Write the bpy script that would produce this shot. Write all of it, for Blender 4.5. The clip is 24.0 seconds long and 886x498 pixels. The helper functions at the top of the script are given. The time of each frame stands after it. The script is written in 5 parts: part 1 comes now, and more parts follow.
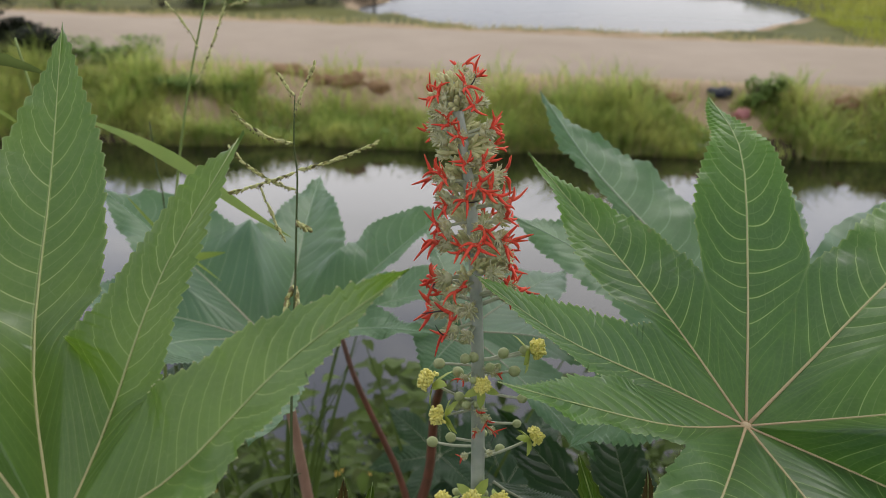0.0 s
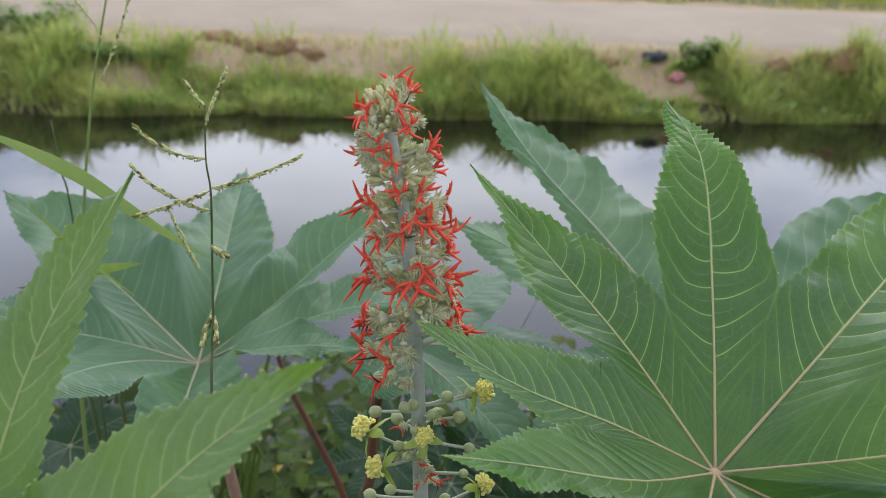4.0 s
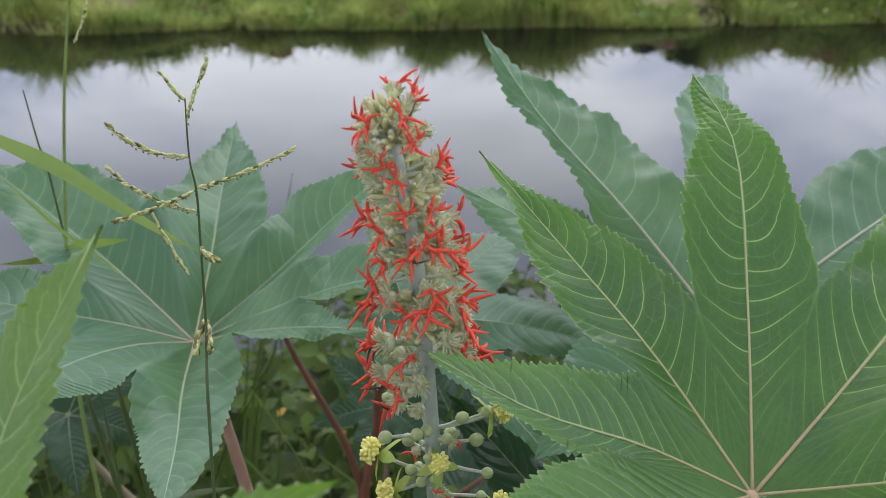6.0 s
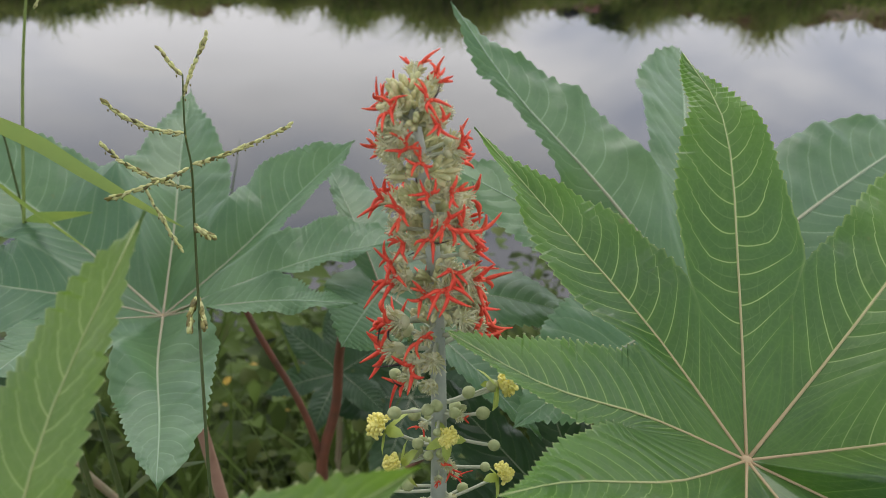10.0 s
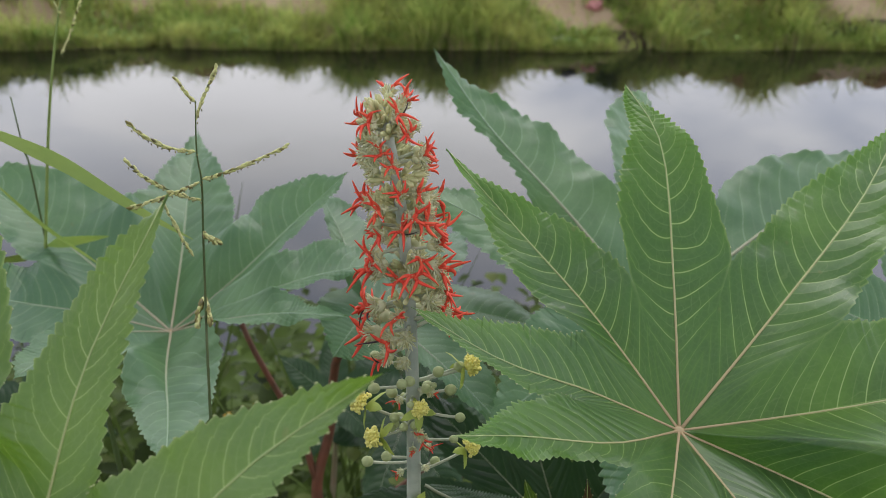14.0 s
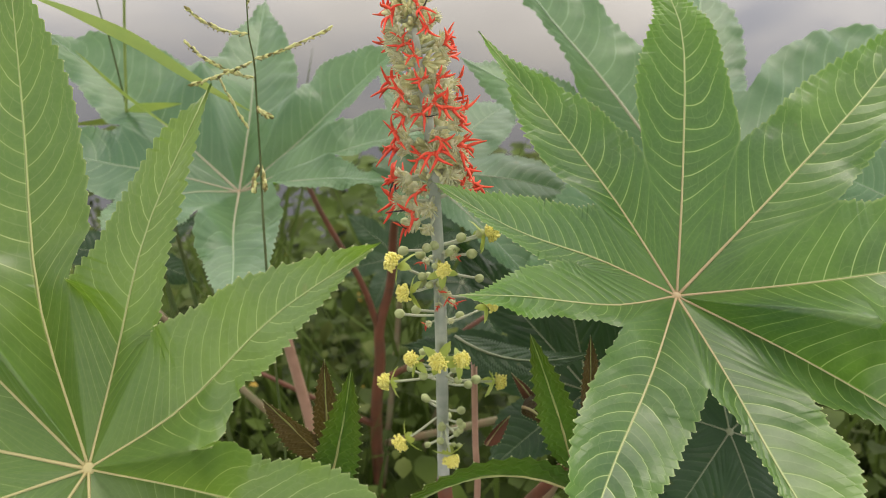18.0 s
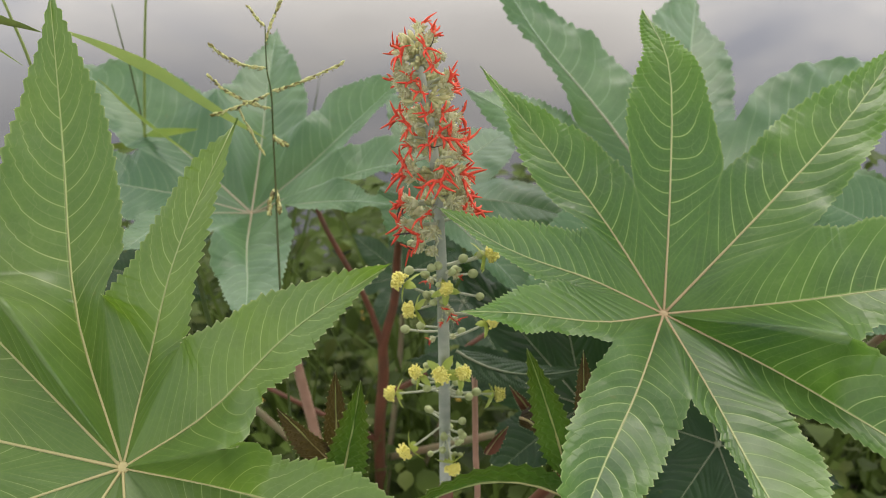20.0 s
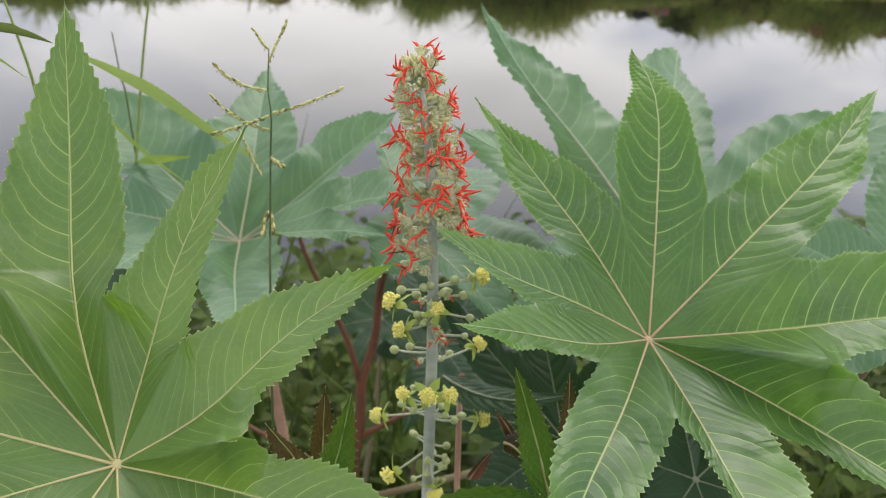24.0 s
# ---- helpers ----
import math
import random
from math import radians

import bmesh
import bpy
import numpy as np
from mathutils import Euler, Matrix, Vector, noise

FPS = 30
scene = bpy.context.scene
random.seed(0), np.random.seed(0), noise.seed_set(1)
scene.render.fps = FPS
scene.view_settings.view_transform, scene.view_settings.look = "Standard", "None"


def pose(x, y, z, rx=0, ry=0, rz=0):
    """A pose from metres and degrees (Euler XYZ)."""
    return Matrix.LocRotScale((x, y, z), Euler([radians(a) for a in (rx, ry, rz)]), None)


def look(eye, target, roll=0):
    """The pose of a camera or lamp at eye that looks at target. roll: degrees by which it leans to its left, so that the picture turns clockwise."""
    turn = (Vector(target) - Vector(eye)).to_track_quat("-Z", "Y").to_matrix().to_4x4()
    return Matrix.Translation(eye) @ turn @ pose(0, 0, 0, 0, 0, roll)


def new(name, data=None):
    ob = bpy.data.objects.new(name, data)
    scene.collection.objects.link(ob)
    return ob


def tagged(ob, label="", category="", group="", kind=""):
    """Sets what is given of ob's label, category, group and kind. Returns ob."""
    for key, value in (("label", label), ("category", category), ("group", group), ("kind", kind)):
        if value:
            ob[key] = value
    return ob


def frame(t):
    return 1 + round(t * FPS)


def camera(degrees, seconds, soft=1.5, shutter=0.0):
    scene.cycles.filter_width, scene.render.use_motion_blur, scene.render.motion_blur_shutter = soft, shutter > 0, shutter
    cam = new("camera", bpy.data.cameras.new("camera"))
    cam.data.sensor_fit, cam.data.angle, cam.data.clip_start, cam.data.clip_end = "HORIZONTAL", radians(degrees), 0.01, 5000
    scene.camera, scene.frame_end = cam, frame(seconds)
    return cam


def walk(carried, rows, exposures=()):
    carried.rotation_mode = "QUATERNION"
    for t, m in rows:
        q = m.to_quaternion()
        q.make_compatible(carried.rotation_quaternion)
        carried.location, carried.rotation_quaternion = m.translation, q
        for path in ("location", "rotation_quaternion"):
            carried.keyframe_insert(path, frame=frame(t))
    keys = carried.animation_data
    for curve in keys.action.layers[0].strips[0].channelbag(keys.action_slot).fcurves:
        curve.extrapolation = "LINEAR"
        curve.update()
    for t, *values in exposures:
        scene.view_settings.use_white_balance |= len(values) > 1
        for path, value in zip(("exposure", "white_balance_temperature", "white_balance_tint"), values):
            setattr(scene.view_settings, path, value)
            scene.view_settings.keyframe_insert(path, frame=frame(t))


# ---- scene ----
# PATH
ROWS = [
    (0.0, pose(0.0051, 0.0439, 2.2901, 68.900, -0.364, 3.386)),
    (0.5, pose(-0.0039, 0.0416, 2.2891, 69.066, -0.651, 2.489)),
    (1.0, pose(-0.0050, 0.0444, 2.2917, 68.672, -1.092, 1.852)),
    (1.5, pose(-0.0028, 0.0526, 2.2909, 68.436, -1.381, 1.321)),
    (2.0, pose(-0.0069, 0.0655, 2.2905, 67.836, -1.377, 0.412)),
    (2.5, pose(-0.0059, 0.0758, 2.2886, 67.659, -1.564, 0.420)),
    (4.5, pose(0.0078, 0.1172, 2.3026, 66.106, -0.324, -0.731)),
    (5.0, pose(0.0095, 0.1312, 2.3051, 64.878, -0.021, -0.802)),
    (5.5, pose(0.0025, 0.1484, 2.3134, 62.692, 0.385, -1.021)),
    (6.0, pose(-0.0007, 0.1597, 2.3220, 61.238, 0.501, -1.260)),
    (6.5, pose(-0.0012, 0.1632, 2.3269, 58.957, 0.511, -1.503)),
    (7.0, pose(-0.0069, 0.1643, 2.3359, 57.116, 0.073, -2.350)),
    (7.5, pose(-0.0100, 0.1631, 2.3414, 56.119, -0.344, -2.955)),
    (8.0, pose(-0.0124, 0.1612, 2.3478, 55.118, -0.168, -3.566)),
    (8.5, pose(-0.0150, 0.1597, 2.3515, 54.929, -0.344, -4.251)),
    (9.0, pose(-0.0135, 0.1589, 2.3524, 55.000, -0.278, -4.587)),
    (9.5, pose(-0.0193, 0.1620, 2.3465, 55.595, -0.547, -5.246)),
    (10.0, pose(-0.0362, 0.1614, 2.3291, 59.003, -1.565, -5.497)),
    (10.5, pose(-0.0471, 0.1726, 2.3236, 59.908, -2.702, -7.728)),
    (12.5, pose(-0.0574, 0.1385, 2.3068, 62.801, -2.180, -11.043)),
    (13.0, pose(-0.0503, 0.1196, 2.3160, 63.278, -1.912, -8.673)),
    (13.5, pose(-0.0371, 0.1045, 2.3284, 62.851, -1.410, -6.052)),
    (14.0, pose(-0.0294, 0.0877, 2.3386, 62.552, -1.450, -5.476)),
    (14.5, pose(-0.0347, 0.0792, 2.3486, 60.657, -1.438, -4.755)),
    (15.0, pose(-0.0333, 0.0649, 2.3614, 59.359, -1.255, -4.144)),
    (15.5, pose(-0.0301, 0.0522, 2.3677, 58.004, -1.012, -3.605)),
    (16.0, pose(-0.0239, 0.0419, 2.3761, 56.999, -0.761, -3.084)),
    (16.5, pose(-0.0099, 0.0376, 2.3808, 56.444, -0.176, -2.326)),
    (17.0, pose(-0.0034, 0.0401, 2.3780, 55.792, 0.305, -1.554)),
    (17.5, pose(-0.0013, 0.0451, 2.3735, 54.613, 0.632, -0.873)),
    (18.0, pose(-0.0001, 0.0456, 2.3739, 53.741, 0.267, -0.458)),
    (18.5, pose(-0.0017, 0.0427, 2.3749, 53.682, 0.237, -0.422)),
    (20.5, pose(-0.0009, 0.0058, 2.4008, 55.843, 0.031, -0.158)),
    (21.0, pose(0.0000, 0.0000, 2.4000, 57.000, 0.000, -0.000)),
    (21.5, pose(-0.0005, -0.0041, 2.3986, 58.046, -0.728, 0.461)),
    (22.0, pose(-0.0046, -0.0003, 2.3948, 58.206, -1.032, -0.005)),
    (22.5, pose(-0.0043, 0.0053, 2.3876, 58.431, -1.005, -0.676)),
    (23.0, pose(-0.0020, 0.0037, 2.3825, 58.681, -1.278, -0.223)),
    (23.5, pose(-0.0112, -0.0009, 2.3794, 58.725, -2.221, -0.496)),
    (24.0, pose(-0.0137, -0.0087, 2.3846, 58.572, -2.371, -0.673)),
]
cam = camera(50.59, 24.0, 0.5)
EXPOSURES = [
    (0.0, -0.36, 6500, 10), (2.5, -0.15, 6400, 10), (4.5, 0.0, 5900, 10), (5.0, 0.06, 5950, 10), (6.0, 0.0, 5950, 10), (7.0, 0.12, 6050, 10), (8.0, 0.2, 6600, 10), (9.0, 0.22, 6850, 10),
    (9.6, 0.1, 6700, 10), (10.2, -0.12, 6400, 10), (12.5, -0.22, 6350, 10), (14.0, -0.12, 6350, 10), (15.0, 0.2, 6200, 10), (16.0, 0.34, 6800, 10), (17.0, 0.38, 7150, 10), (18.5, 0.38, 7250, 10),
    (20.5, 0.16, 6900, 10), (21.2, 0.16, 6800, 10), (22.0, 0.22, 6550, 10), (24.0, 0.28, 6600, 10),
]
walk(cam, ROWS, EXPOSURES)
cam.data.dof.use_dof = True
cam.data.dof.focus_distance, cam.data.dof.aperture_fstop = 0.44, 16.0

# ---- world, sun and light ----
SUN_EL, SUN_AZ = 52.0, 20.0  # degrees; azimuth from +y towards +x
world = bpy.data.worlds.new("sky")
scene.world = world
world.use_nodes = True
wt = world.node_tree
wt.nodes.clear()


def wnode(kind, **values):
    n = wt.nodes.new(kind)
    for key, value in values.items():
        n.inputs[key].default_value = value
    return n


sky = wt.nodes.new("ShaderNodeTexSky")
sky.sky_type = "NISHITA"
sky.sun_disc = False
sky.sun_elevation = radians(SUN_EL)
sky.sun_rotation = radians(SUN_AZ)
sky.air_density, sky.dust_density, sky.ozone_density = 1.0, 3.0, 1.0
sky_gain = wnode("ShaderNodeVectorMath")
sky_gain.operation = "SCALE"
sky_gain.inputs["Scale"].default_value = 0.12
wt.links.new(sky.outputs[0], sky_gain.inputs[0])
# a high broken cloud deck over the whole sky
coord = wt.nodes.new("ShaderNodeTexCoord")
stretch = wt.nodes.new("ShaderNodeMapping")
stretch.inputs["Scale"].default_value = (1.0, 1.6, 2.6)
stretch.inputs["Location"].default_value = (0.35, 0.1, 0.0)
wt.links.new(coord.outputs["Generated"], stretch.inputs["Vector"])
clouds = wnode("ShaderNodeTexNoise", Scale=2.6, Detail=6.0, Roughness=0.5, Distortion=0.3)
wt.links.new(stretch.outputs[0], clouds.inputs["Vector"])
cover = wt.nodes.new("ShaderNodeValToRGB")
cover.color_ramp.elements[0].position, cover.color_ramp.elements[0].color = 0.38, (0.50, 0.53, 0.63, 1)
cover.color_ramp.elements[1].position, cover.color_ramp.elements[1].color = 0.62, (1.0, 0.98, 0.98, 1)
wt.links.new(clouds.outputs["Fac"], cover.inputs[0])
cloud_gain = wnode("ShaderNodeVectorMath")
cloud_gain.operation = "SCALE"
cloud_gain.inputs["Scale"].default_value = 1.9
wt.links.new(cover.outputs[0], cloud_gain.inputs[0])
# the deck thins and brightens towards the horizon
height = wt.nodes.new("ShaderNodeSeparateXYZ")
wt.links.new(coord.outputs["Generated"], height.inputs[0])
thin = wt.nodes.new("ShaderNodeMapRange")
for key, value in (("From Min", 0.1), ("From Max", 0.6), ("To Min", 2.95), ("To Max", 1.8)):
    thin.inputs[key].default_value = value
wt.links.new(height.outputs["Z"], thin.inputs["Value"])
# a bright gap low over the water under a darker bank of cloud, higher towards +x
tilt_z = wt.nodes.new("ShaderNodeMath")
tilt_z.operation = "MULTIPLY_ADD"
tilt_z.inputs[1].default_value = -0.08
wt.links.new(height.outputs["X"], tilt_z.inputs[0])
wt.links.new(height.outputs["Z"], tilt_z.inputs[2])
ragged = wt.nodes.new("ShaderNodeMath")
ragged.operation = "MULTIPLY_ADD"
ragged.inputs[1].default_value = 0.22
wt.links.new(clouds.outputs["Fac"], ragged.inputs[0])
wt.links.new(tilt_z.outputs[0], ragged.inputs[2])
bank = wt.nodes.new("ShaderNodeMapRange")
bank.interpolation_type = "SMOOTHSTEP"
for key, value in (("From Min", 0.46), ("From Max", 0.56), ("To Min", 1.16), ("To Max", 0.86)):
    bank.inputs[key].default_value = value
wt.links.new(ragged.outputs[0], bank.inputs["Value"])
deck = wt.nodes.new("ShaderNodeMath")
deck.operation = "MULTIPLY"
wt.links.new(thin.outputs[0], deck.inputs[0])
wt.links.new(bank.outputs[0], deck.inputs[1])
# brighter on the sun's side
sunward = wt.nodes.new("ShaderNodeMapRange")
for key, value in (("From Min", -0.6), ("From Max", 0.6), ("To Min", 0.72), ("To Max", 0.99)):
    sunward.inputs[key].default_value = value
wt.links.new(height.outputs["Y"], sunward.inputs["Value"])
side_gain = wt.nodes.new("ShaderNodeMath")
side_gain.operation = "MULTIPLY"
wt.links.new(deck.outputs[0], side_gain.inputs[0])
wt.links.new(sunward.outputs[0], side_gain.inputs[1])
wt.links.new(side_gain.outputs[0], cloud_gain.inputs["Scale"])
blend = wt.nodes.new("ShaderNodeMix")
blend.data_type = "RGBA"
blend.inputs["Factor"].default_value = 0.85
wt.links.new(sky_gain.outputs[0], blend.inputs["A"])
wt.links.new(cloud_gain.outputs[0], blend.inputs["B"])
back = wnode("ShaderNodeBackground", Strength=1.0)
wt.links.new(blend.outputs["Result"], back.inputs["Color"])
wout = wt.nodes.new("ShaderNodeOutputWorld")
wt.links.new(back.outputs[0], wout.inputs[0])

sun = new("sun", bpy.data.lights.new("sun", "SUN"))
sun.data.energy, sun.data.angle, sun.data.color = 1.0, radians(25), (1.0, 0.96, 0.9)
sun_way = Vector((math.sin(radians(SUN_AZ)) * math.cos(radians(SUN_EL)), math.cos(radians(SUN_AZ)) * math.cos(radians(SUN_EL)), math.sin(radians(SUN_EL))))
sun.matrix_world = look(sun_way * 50, (0, 0, 0))


# ---- materials ----
class Mat:
    """A node material, built with a few short calls."""

    def __init__(self, name, rough=0.6, spec=0.5, metal=0.0):
        self.m = bpy.data.materials.new(name)
        self.m.use_nodes = True
        self.t = self.m.node_tree
        self.b = self.t.nodes["Principled BSDF"]
        self.b.inputs["Roughness"].default_value = rough
        self.b.inputs["Specular IOR Level"].default_value = spec
        self.b.inputs["Metallic"].default_value = metal

    def put(self, socket, value):
        if isinstance(value, bpy.types.NodeSocket):
            self.t.links.new(value, socket)
        else:
            socket.default_value = value

    def math(self, op, a, b=0.0, c=0.0):
        n = self.t.nodes.new("ShaderNodeMath")
        n.operation = op
        for socket, value in zip(n.inputs, (a, b, c)):
            self.put(socket, value)
        return n.outputs[0]

    def mix(self, fac, a, b):
        n = self.t.nodes.new("ShaderNodeMix")
        n.data_type = "RGBA"
        self.put(n.inputs["Factor"], fac)
        self.put(n.inputs["A"], (*a, 1) if isinstance(a, tuple) else a)
        self.put(n.inputs["B"], (*b, 1) if isinstance(b, tuple) else b)
        return n.outputs["Result"]

    def coord(self, kind="Object"):
        return self.t.nodes.new("ShaderNodeTexCoord").outputs[kind]

    def noise(self, scale, detail=3.0, rough=0.55, vector=None):
        n = self.t.nodes.new("ShaderNodeTexNoise")
        n.inputs["Scale"].default_value, n.inputs["Detail"].default_value, n.inputs["Roughness"].default_value = scale, detail, rough
        self.put(n.inputs["Vector"], vector or self.coord())
        return n.outputs["Fac"]

    def cells(self, scale, feature="DISTANCE_TO_EDGE"):
        n = self.t.nodes.new("ShaderNodeTexVoronoi")
        n.feature = feature
        n.inputs["Scale"].default_value = scale
        self.put(n.inputs["Vector"], self.coord())
        return n.outputs["Distance"]

    def ramp(self, fac, *stops):
        n = self.t.nodes.new("ShaderNodeValToRGB")
        self.put(n.inputs[0], fac)
        e = n.color_ramp.elements
        while len(e) < len(stops):
            e.new(0.5)
        for k, (at, colour) in enumerate(stops):
            e[k].position, e[k].color = at, (*colour, 1) if isinstance(colour, tuple) else (colour, colour, colour, 1)
        return n.outputs[0]

    def island(self):
        return self.t.nodes.new("ShaderNodeNewGeometry").outputs["Random Per Island"]

    def own(self):
        return self.t.nodes.new("ShaderNodeObjectInfo").outputs["Random"]

    def colour(self, value):
        self.put(self.b.inputs["Base Color"], (*value, 1) if isinstance(value, tuple) else value)
        return self

    def rough(self, value):
        self.put(self.b.inputs["Roughness"], value)
        return self

    def bump(self, height, strength=0.3, distance=0.002):
        n = self.t.nodes.new("ShaderNodeBump")
        n.inputs["Strength"].default_value, n.inputs["Distance"].default_value = strength, distance
        self.put(n.inputs["Height"], height)
        self.t.links.new(n.outputs[0], self.b.inputs["Normal"])
        return self

    def glow_through(self, share, colour):
        """Light that passes through a thin leaf."""
        tr = self.t.nodes.new("ShaderNodeBsdfTranslucent")
        self.put(tr.inputs["Color"], (*colour, 1) if isinstance(colour, tuple) else colour)
        mix = self.t.nodes.new("ShaderNodeMixShader")
        mix.inputs[0].default_value = share
        out = self.t.nodes["Material Output"]
        self.t.links.new(self.b.outputs[0], mix.inputs[1])
        self.t.links.new(tr.outputs[0], mix.inputs[2])
        self.t.links.new(mix.outputs[0], out.inputs[0])
        return self


def leaf_material(name, dark, light, vein, per_lobe=13.0, rough=0.42, edge=None, gloss=0.45, relief=0.5):
    """Castor blade: pale side veins that leave the midrib and bend to the tip, soft swellings between them, cloudy colour."""
    k = Mat(name, rough, gloss)
    uv = k.t.nodes.new("ShaderNodeSeparateXYZ")
    k.put(uv.inputs[0], k.coord("UV"))
    s = uv.outputs[0]
    q = k.math("ABSOLUTE", k.math("MULTIPLY_ADD", uv.outputs[1], 2.0, -1.0))
    wob = k.math("MULTIPLY", k.math("SUBTRACT", k.noise(20.0, 1), 0.5), 0.55)
    run = k.math("ADD", k.math("MULTIPLY", s, per_lobe), k.math("MULTIPLY", wob, k.math("MULTIPLY", q, 0.7)))
    run = k.math("ADD", run, k.math("MULTIPLY", k.noise(9.0, 1), 1.3))
    run = k.math("SUBTRACT", run, k.math("ADD", k.math("MULTIPLY", q, 0.9), k.math("MULTIPLY", k.math("POWER", q, 2.2), 1.6)))
    side = k.math("GREATER_THAN", uv.outputs[1], 0.5)
    run = k.math("ADD", run, k.math("MULTIPLY", side, 0.42))
    saw = k.math("ABSOLUTE", k.math("SUBTRACT", k.math("FRACT", run), 0.5))
    line = k.math("MAXIMUM", 0.0, k.math("SUBTRACT", 1.0, k.math("MULTIPLY", saw, 31.0)))
    line = k.math("MINIMUM", 1.0, k.math("MULTIPLY", line, 1.7))
    minor = k.math("ABSOLUTE", k.math("SUBTRACT", k.math("FRACT", k.math("ADD", run, 0.5)), 0.5))
    minor = k.math("MULTIPLY", k.math("MAXIMUM", 0.0, k.math("SUBTRACT", 1.0, k.math("MULTIPLY", minor, 26.0))), k.ramp(q, (0.25, 0.35), (0.7, 0.0)))
    fade = k.math("MULTIPLY", k.ramp(q, (0.55, 1.0), (0.97, 0.12)), k.ramp(s, (0.10, 0.0), (0.26, 1.0)))
    line = k.math("MULTIPLY", line, k.math("MULTIPLY", fade, k.ramp(k.noise(30.0, 2), (0.3, 0.55), (0.6, 1.0))))
    mid = k.math("MULTIPLY", k.math("LESS_THAN", q, 0.03), 0.4)
    # fainter veins that bridge the side veins
    cross = k.math("ABSOLUTE", k.math("SUBTRACT", k.math("FRACT", k.math("ADD", k.math("MULTIPLY", q, 5.0), k.math("MULTIPLY", k.noise(60.0, 2), 3.0))), 0.5))
    cross = k.math("MULTIPLY", k.math("MAXIMUM", 0.0, k.math("SUBTRACT", 1.0, k.math("MULTIPLY", cross, 14.0))), k.ramp(k.noise(45.0, 1), (0.42, 0.0), (0.60, 1.0)))
    net = k.math("SUBTRACT", 1.0, k.math("MINIMUM", 1.0, k.math("MULTIPLY", k.cells(230.0), 7.0)))
    body = k.mix(k.ramp(k.noise(13.0, 3), (0.38, 0.0), (0.62, 1.0)), dark, light)
    body = k.mix(k.ramp(k.noise(55.0, 4), (0.40, 0.0), (0.68, 0.50)), body, tuple(0.6 * c for c in dark))
    body = k.mix(k.ramp(k.noise(7.0, 2), (0.40, 0.0), (0.66, 0.7)), body, (0.72 * dark[0], 0.85 * dark[1], 1.02 * dark[2]))
    body = k.mix(k.math("MULTIPLY", k.noise(300.0, 2), 0.22), body, tuple(0.7 * c for c in dark))
    body = k.mix(k.math("MULTIPLY", net, 0.05), body, vein)
    body = k.mix(k.math("MULTIPLY", cross, 0.16), body, vein)
    body = k.mix(k.math("MULTIPLY", minor, 0.6), body, vein)
    # paler beside the side veins
    body = k.mix(k.math("MULTIPLY", k.math("MAXIMUM", 0.0, k.math("SUBTRACT", 1.0, k.math("MULTIPLY", saw, 4.0))), 0.30), body, light)
    if edge:
        body = k.mix(k.math("MULTIPLY", k.ramp(k.math("MULTIPLY", s, k.math("ADD", 0.5, k.math("MULTIPLY", q, 0.5))), (0.38, 0.0), (0.90, 1.0)), 0.8), body, edge)
    fleck = k.ramp(k.noise(95.0, 1), (0.76, 0.0), (0.80, 1.0))
    body = k.mix(k.math("MULTIPLY", fleck, 0.4), body, (0.16, 0.15, 0.05))
    body = k.mix(k.math("MINIMUM", 1.0, k.math("ADD", k.math("MULTIPLY", line, 0.9), mid)), body, vein)
    body = k.mix(k.math("MULTIPLY", k.ramp(q, (0.955, 0.0), (0.985, 1.0)), k.math("MULTIPLY", k.ramp(s, (0.3, 0.0), (0.5, 1.0)), 0.4)), body, vein)
    k.colour(body)
    k.rough(k.math("MULTIPLY_ADD", k.noise(40.0, 3), 0.2, rough - 0.1))
    puff = k.math("MULTIPLY", k.math("MULTIPLY", k.math("POWER", k.math("MULTIPLY", saw, 2.0), 0.7), k.math("MULTIPLY", fade, -0.5)), 1.0)
    height = k.math("ADD", k.math("ADD", puff, k.math("MULTIPLY", net, 0.012)), k.math("ADD", k.math("MULTIPLY", k.noise(150.0, 2), 0.05), k.math("MULTIPLY", k.noise(38.0, 2), 0.35)))
    k.bump(height, relief, 0.0034)
    k.glow_through(0.24, tuple(min(1.0, a * b) for a, b in zip(light, (1.75, 1.9, 0.5))))
    return k.m


def plain(name, colour, rough=0.6, other=None, scale=60.0, bump=0.2, depth=0.0006, island=0.0, through_share=0.0, spec=0.5):
    k = Mat(name, rough, spec)
    other = other or tuple(0.65 * c for c in colour)
    body = k.mix(k.ramp(k.noise(scale, 4), (0.32, 0.0), (0.68, 1.0)), colour, other)
    body = k.mix(k.math("MULTIPLY", k.noise(scale * 6.0, 2), 0.3), body, tuple(0.7 * c for c in colour))
    if island:
        body = k.mix(k.math("MULTIPLY", k.island(), island), body, tuple(min(1.0, 1.9 * c) for c in other))
    k.colour(body)
    k.bump(k.noise(scale * 3.0, 4), bump, depth)
    if through_share:
        k.glow_through(through_share, body)
    return k.m


M_LEAF = leaf_material("castor_leaf_green", (0.050, 0.124, 0.030), (0.114, 0.232, 0.033), (0.36, 0.48, 0.17), 16.0, edge=(0.112, 0.262, 0.012), gloss=0.62, rough=0.38, relief=0.27)
M_LEAF_L = leaf_material("castor_leaf_light_green", (0.094, 0.182, 0.040), (0.158, 0.258, 0.050), (0.38, 0.46, 0.18), 16.0, gloss=0.6, rough=0.40, relief=0.2)
M_LEAF_BACK = leaf_material("castor_leaf_blue_green", (0.092, 0.190, 0.090), (0.136, 0.248, 0.114), (0.26, 0.38, 0.22), 15.0, rough=0.44, gloss=0.56, relief=0.2)
